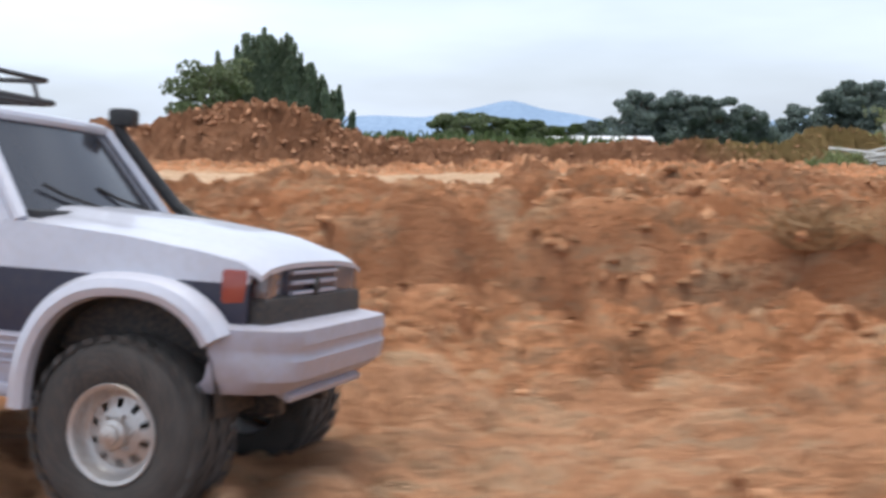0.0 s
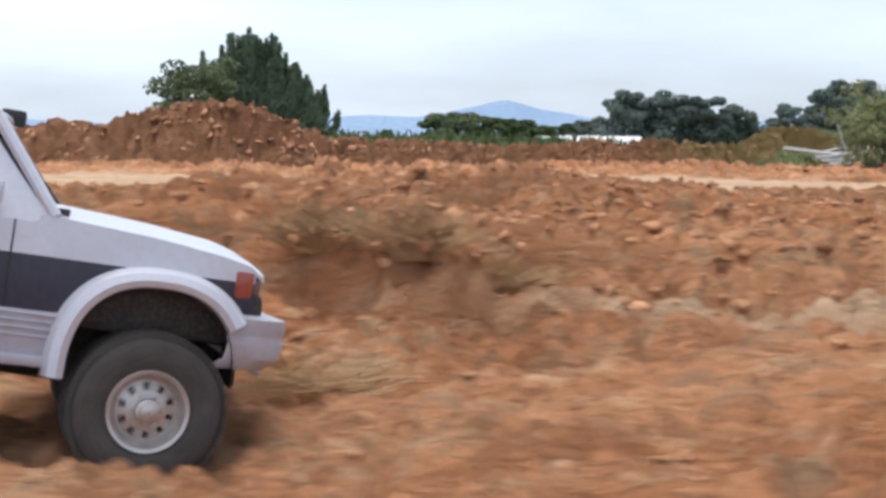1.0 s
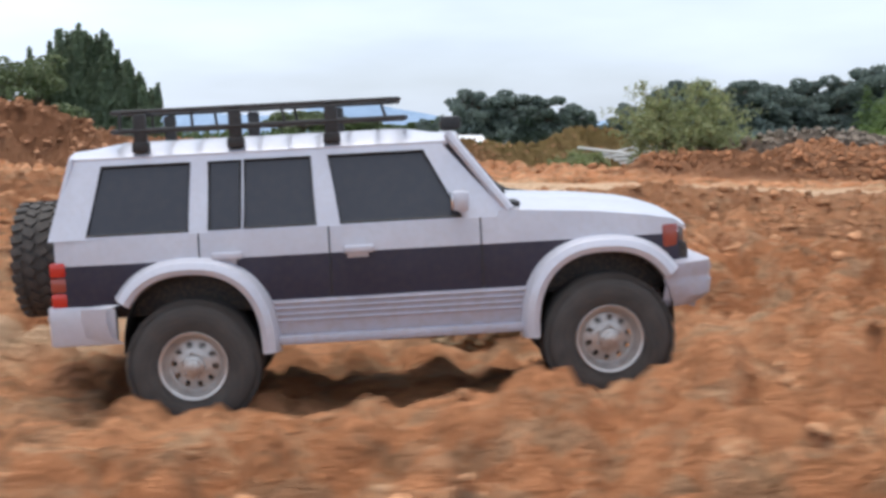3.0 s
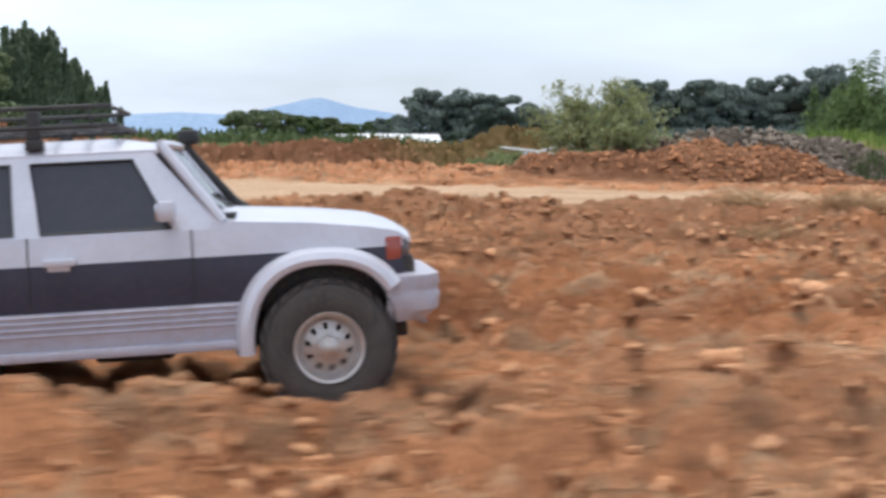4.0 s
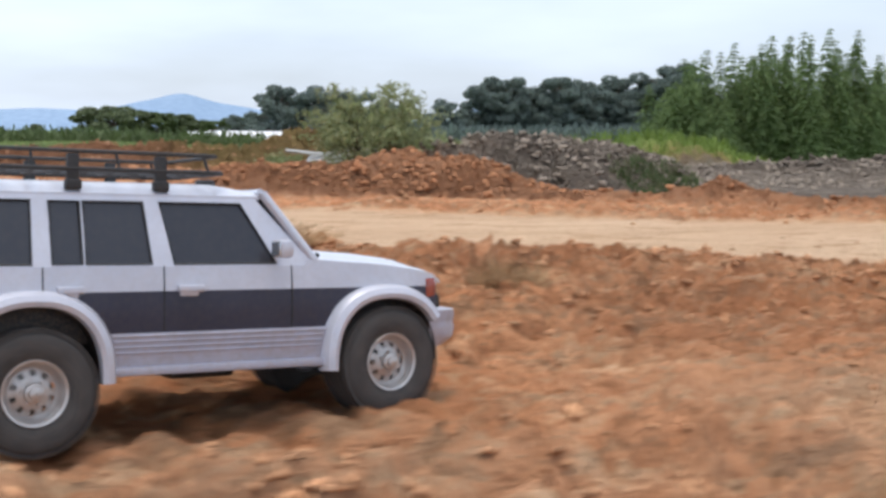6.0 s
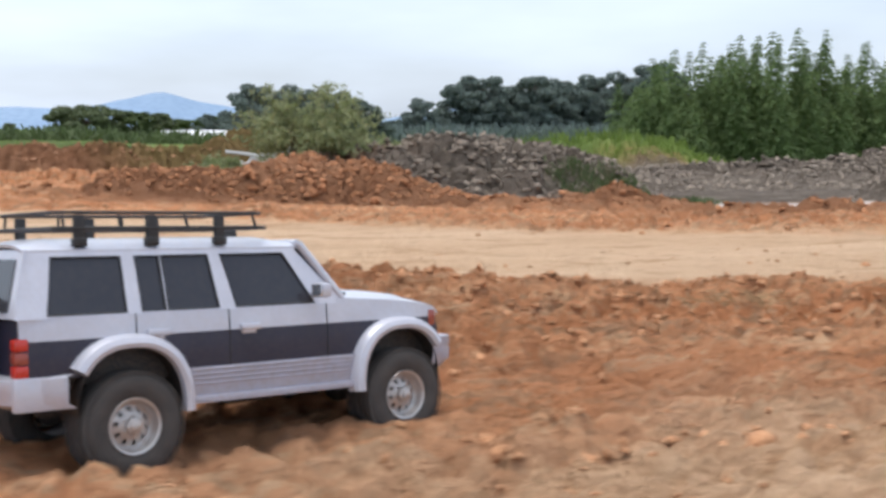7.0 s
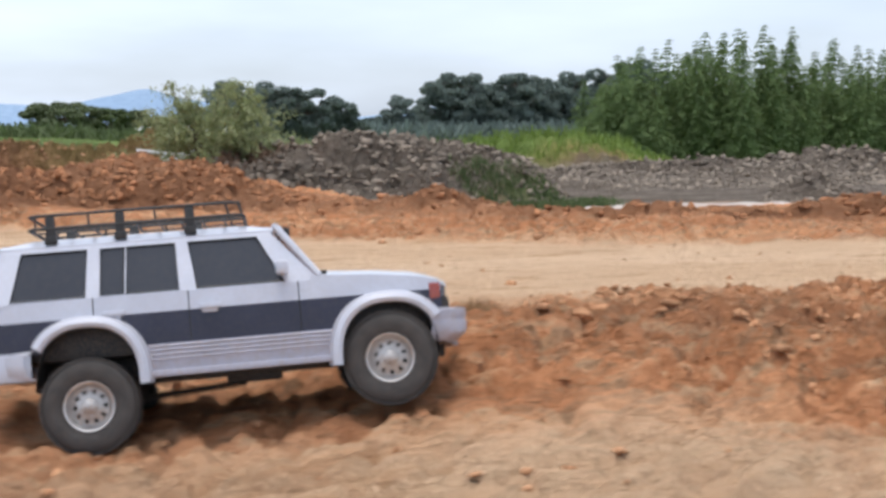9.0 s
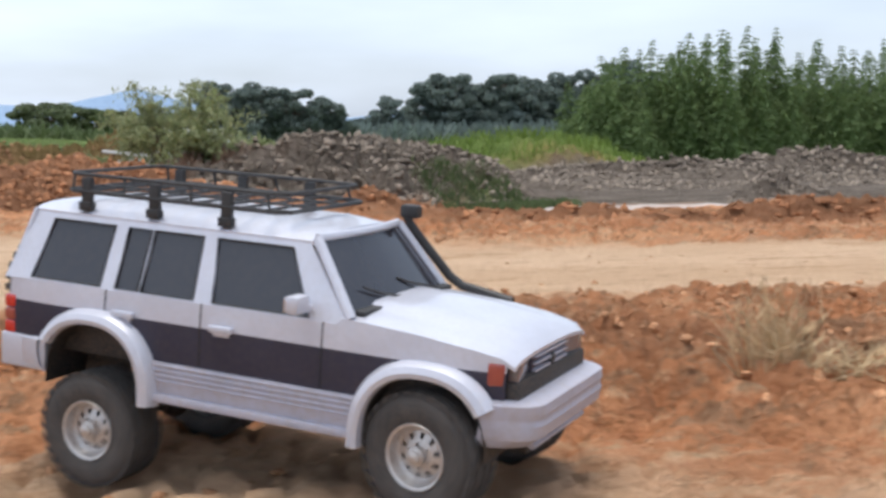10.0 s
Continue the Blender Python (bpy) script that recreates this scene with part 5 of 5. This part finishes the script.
def clod_spots(n, x0, x1, y0, y1, lo, hi, seed, keep_road=0.03):
    rng_ = np.random.default_rng(seed)
    x, y = rng_.uniform(x0, x1, n), y0 + (y1 - y0) * rng_.uniform(0, 1, n) ** 1.2
    s = lo + (hi - lo) * rng_.uniform(0, 1, n) ** 3
    dens = fbm(x * 2.5, y * 2.5, 3, 81) + 0.5
    near = np.exp(-((y - np.interp(x, TRACK_X, TRACK_Y)) / 0.20) ** 2)
    calm = smooth(3.6, 5.0, x) * (1 - smooth(1.2, 1.9, y))
    keep = rng_.uniform(0, 1, n) < dens * (1 - 0.8 * near) * (1 - 0.75 * calm) * np.maximum(1 - road_mask(x, y), keep_road)
    s = s * np.where(near > 0.4, 0.6, 1)
    return np.stack([x, y, s], -1)[keep]


def earth_lump(x, y, w, h, seed):
    """A single upturned block of broken, crumbling earth."""
    bm = bmesh.new()
    bmesh.ops.create_icosphere(bm, subdivisions=4, radius=1.0)
    off = Vector((seed * 1.7, seed * 0.9, seed * 2.3))
    for v in bm.verts:
        p = v.co.copy()
        k = 0.8 + 0.55 * noise.noise(p * 1.3 + off) + 0.45 * abs(noise.noise(p * 2.9 + off)) + 0.30 * abs(noise.noise(p * 6.5 + off)) + 0.2 * noise.noise(p * 13 + off)
        v.co = Vector((p.x * w * k, p.y * w * 0.8 * k, p.z * h * k * (1 if p.z > 0 else 0.4)))
    o = tagged(new("earth_block", mesh_of("earth_block", bm, CLOD)), "upturned block of broken brown earth in the field", "earth clod", "earth blocks")
    o.matrix_basis = pose(x, y, gz(x, y) - 0.01)


for i, (x, y, w, h) in enumerate(((0.30, 3.45, 0.07, 0.10), (2.50, 3.72, 0.085, 0.075), (3.10, 3.22, 0.08, 0.042), (3.30, 3.08, 0.065, 0.048), (3.43, 3.02, 0.055, 0.036), (1.98, 3.3, 0.06, 0.06),
                                  (3.58, 2.18, 0.04, 0.075), (5.95, 2.1, 0.05, 0.04), (0.95, 1.55, 0.05, 0.05), (1.85, 1.62, 0.05, 0.05), (2.75, 2.2, 0.05, 0.045), (4.95, 2.35, 0.035, 0.03))):
    earth_lump(x, y, w, h, 300 + i)


clod_field("earth_clods", "broken red-brown earth clods strewn over the ground", np.concatenate([
    clod_spots(16000, -0.6, 6.6, 0.55, 3.6, 0.0030, 0.010, 1), clod_spots(9000, -0.5, 6.5, 1.15, 3.2, 0.004, 0.012, 2), clod_spots(3000, -2, 9, 3.2, 7.5, 0.006, 0.018, 3)]), 5, CLOD)
clod_field("coarse_clods", "angular red-brown clods in the churned field", np.concatenate([
    clod_spots(15000, -0.8, 3.4, 1.28, 4.2, 0.003, 0.012, 21), clod_spots(8000, 2.6, 7.0, 1.40, 3.4, 0.003, 0.010, 22), clod_spots(2500, 1.2, 3.4, 0.70, 1.0, 0.003, 0.008, 23)]), 15, CLOD)


def ring_spots(n, cx, cy, rx, ry, lo, hi, seed):
    rng_ = np.random.default_rng(seed)
    a, r = rng_.uniform(0, 6.28, n), np.sqrt(rng_.uniform(0, 1, n))
    return np.stack([cx + rx * r * np.cos(a), cy + ry * r * np.sin(a), lo + (hi - lo) * rng_.uniform(0, 1, n) ** 2.2], -1)


berm_x = np.random.default_rng(8).uniform(2.6, 14, 3600)
berm = np.stack([berm_x, np.interp(berm_x, BERM_X, BERM_Y) + np.random.default_rng(9).normal(size=3600) * 0.32, np.random.default_rng(10).uniform(0.1, 1, 3600) ** 2 * 0.022], -1)
clod_field("berm_clods", "red clods along the far edge of the sand track", np.concatenate([
    berm, ring_spots(1600, 4.85, 7.6, 1.3, 0.9, 0.008, 0.024, 31)]), 6, RED_CLOD)
clod_field("heap_clods", "red-brown clods over the far earth heaps", np.concatenate([
    ring_spots(900, -0.9, 18.2, 2.6, 1.8, 0.012, 0.045, 32), ring_spots(1000, -4.3, 17.9, 3.6, 1.8, 0.012, 0.05, 33), ring_spots(700, 3.6, 17.0, 3.2, 1.4, 0.010, 0.030, 34)]), 7, HEAP_CLOD)
clod_field("olive_crumbs", "olive-brown crumbs of a soil lump in the field", ring_spots(1500, LUMP_X, LUMP_Y - 0.02, 0.125, 0.12, 0.002, 0.008, 39), 9, OLIVE_CLOD)
clod_field("soil_crumbs", "grey crumbling soil lumps over the mounds", np.concatenate([
    ring_spots(4500, 7.95, 13.9, 2.3, 2.2, 0.012, 0.045, 35), ring_spots(3000, 14.5, 17.9, 4.2, 2.4, 0.015, 0.06, 36), ring_spots(3000, 20.5, 18.6, 4.5, 2.6, 0.015, 0.065, 37), ring_spots(260, 12.2, 11.7, 0.7, 0.5, 0.012, 0.04, 38)]), 8, SOIL_CLOD)


# ---- movement ----
# seconds, place of the car, turn, nose-down and lean in degrees
CAR = [
    (0.0, -0.282, 0.759, -0.001, -15.0, 2.6, -4.5),
    (0.2, -0.190, 0.756, 0.002, -13.1, 3.5, 0.8),
    (0.5, -0.038, 0.812, -0.031, -4.9, -2.1, 7.0),
    (0.7, 0.057, 0.744, -0.027, 4.5, 0.8, -5.0),
    (1.0, 0.180, 0.802, 0.012, 17.4, 9.9, -3.4),
    (1.5, 0.488, 0.914, -0.010, 7.6, 0.4, -2.4),
    (1.7, 0.592, 0.945, -0.008, -1.3, 0.4, -5.1),
    (2.0, 0.726, 1.005, 0.014, -3.0, 3.1, 0.6),
    (2.2, 0.842, 1.016, 0.002, -3.4, 0.5, -1.6),
    (3.3, 1.503, 1.073, 0.004, -5.9, -3.0, 1.6),
    (3.5, 1.556, 1.081, 0.011, -5.9, -2.7, 2.2),
    (4.0, 1.750, 1.150, 0.003, -2.6, -2.7, -2.1),
    (4.5, 2.018, 1.105, 0.013, -5.3, -0.3, -2.5),
    (4.8, 2.238, 1.122, 0.008, -1.9, -2.4, 2.6),
    (5.0, 2.351, 1.087, 0.017, 5.9, 1.9, -6.7),
    (5.5, 2.673, 1.140, 0.042, 7.9, -1.6, 2.3),
    (5.8, 2.856, 1.154, 0.062, 10.3, 0.7, -1.3),
    (6.0, 2.987, 1.159, 0.043, 16.8, 2.9, -3.7),
    (6.2, 3.107, 1.205, 0.052, 14.2, 1.8, -3.7),
    (7.3, 3.759, 1.399, 0.000, 26.4, 3.4, -4.8),
    (7.5, 3.856, 1.424, 0.016, 26.4, 5.3, -2.9),
    (7.8, 4.011, 1.482, 0.017, 27.9, -1.7, -1.5),
    (8.0, 4.100, 1.501, 0.037, 24.1, -1.2, -18.8),
    (8.2, 4.159, 1.521, 0.041, 25.5, -1.0, 4.4),
    (8.5, 4.296, 1.542, 0.025, 13.4, 12.4, -11.6),
    (8.8, 4.460, 1.510, 0.017, -2.8, -2.0, -14.0),
    (8.9, 4.526, 1.491, 0.017, -7.5, -1.6, -20.6),
    (9.0, 4.589, 1.500, 0.023, -9.2, -3.8, -11.3),
    (9.2, 4.681, 1.450, 0.050, -18.2, -13.6, -3.9),
    (9.3, 4.725, 1.428, 0.048, -21.0, -12.1, -4.2),
    (9.5, 4.803, 1.348, 0.059, -31.6, -1.9, -7.4),
    (9.6, 4.827, 1.334, 0.065, -29.6, -0.2, -9.0),
    (9.7, 4.831, 1.295, 0.067, -36.3, 8.3, -3.6),
    (9.8, 4.869, 1.263, 0.056, -38.1, 5.2, 3.7),
    (10.0, 4.910, 1.169, 0.062, -42.1, 3.8, 1.0),
]
# seconds, height of the near front and near rear hub over their rest, steering in degrees
AXLES = [
    (0.0, 0.000, 0.000, -6), (0.2, 0.002, 0.000, -8), (0.5, 0.006, 0.000, -10), (0.7, 0.007, 0.000, -4), (1.0, -0.007, 0.000, 4), (1.5, 0.002, 0.000, 2), (1.7, 0.002, 0.000, 1), (2.0, 0.003, 0.000, 0), (2.2, 0.001, 0.000, 0), (3.3, 0.005, 0.002, 2), (3.5, 0.014, 0.003, 2), (4.0, 0.010, -0.001, 3), (4.5, 0.005, -0.005, 4), (4.8, 0.010, -0.008, 4), (5.0, -0.003, -0.010, 4), (5.5, 0.004, 0.003, 4), (5.8, 0.000, -0.014, 4), (6.0, 0.013, 0.004, 4), (6.2, 0.000, -0.003, 3), (7.3, -0.001, 0.000, 0), (7.5, -0.001, -0.002, -1), (7.8, 0.010, 0.002, -2), (8.0, -0.022, -0.022, -2), (8.2, -0.003, 0.014, -3), (8.5, -0.007, -0.022, -4), (8.8, -0.003, -0.010, -6), (8.9, 0.006, -0.022, -7), (9.0, 0.011, -0.011, -8), (9.2, -0.010, 0.009, -10), (9.3, -0.013, 0.007, -12), (9.5, -0.014, 0.002, -14), (9.6, -0.010, -0.001, -13), (9.7, 0.008, -0.022, -12), (9.8, 0.014, -0.009, -10), (10.0, 0.010, -0.022, -8)
]


def motions():
    walk(car, [(t, Matrix.Translation((x, y, z)) @ Matrix.Rotation(radians(yaw), 4, "Z") @ Matrix.Rotation(radians(pitch), 4, "Y") @ Matrix.Rotation(radians(roll), 4, "X"))
               for t, x, y, z, yaw, pitch, roll in CAR])
    ct = [r[0] for r in CAR]
    at = [r[0] for r in AXLES]
    ts = np.arange(0, 101) * 0.1
    px, py = np.interp(ts, ct, [r[1] for r in CAR]), np.interp(ts, ct, [r[2] for r in CAR])
    gone = np.concatenate([[0], np.cumsum(np.hypot(np.diff(px), np.diff(py)))])
    for wheel, hx, sign in WHEELS:
        rows = []
        for t, g in zip(ts, gone):
            lift = float(np.interp(t, at, [r[1 if hx > 0 else 2] for r in AXLES]))
            steer = float(np.interp(t, at, [r[3] for r in AXLES])) if hx > 0 else 0.0
            spin = g / TYRE_R + 0.3 * sign + hx
            m = pose(hx, sign * 0.0840, HUB_Z + lift, 0, 0, steer) @ Matrix.Rotation(spin, 4, "Y") @ pose(0, 0, 0, 0, 0, 0 if sign < 0 else 180)
            rows.append((float(t), m))
        walk(wheel, rows)
    for axle, k in ((AXLE_PARTS[0], 2), (AXLE_PARTS[1], 1)):
        walk(axle, [(r[0], pose(0, 0, r[k])) for r in AXLES])


motions()
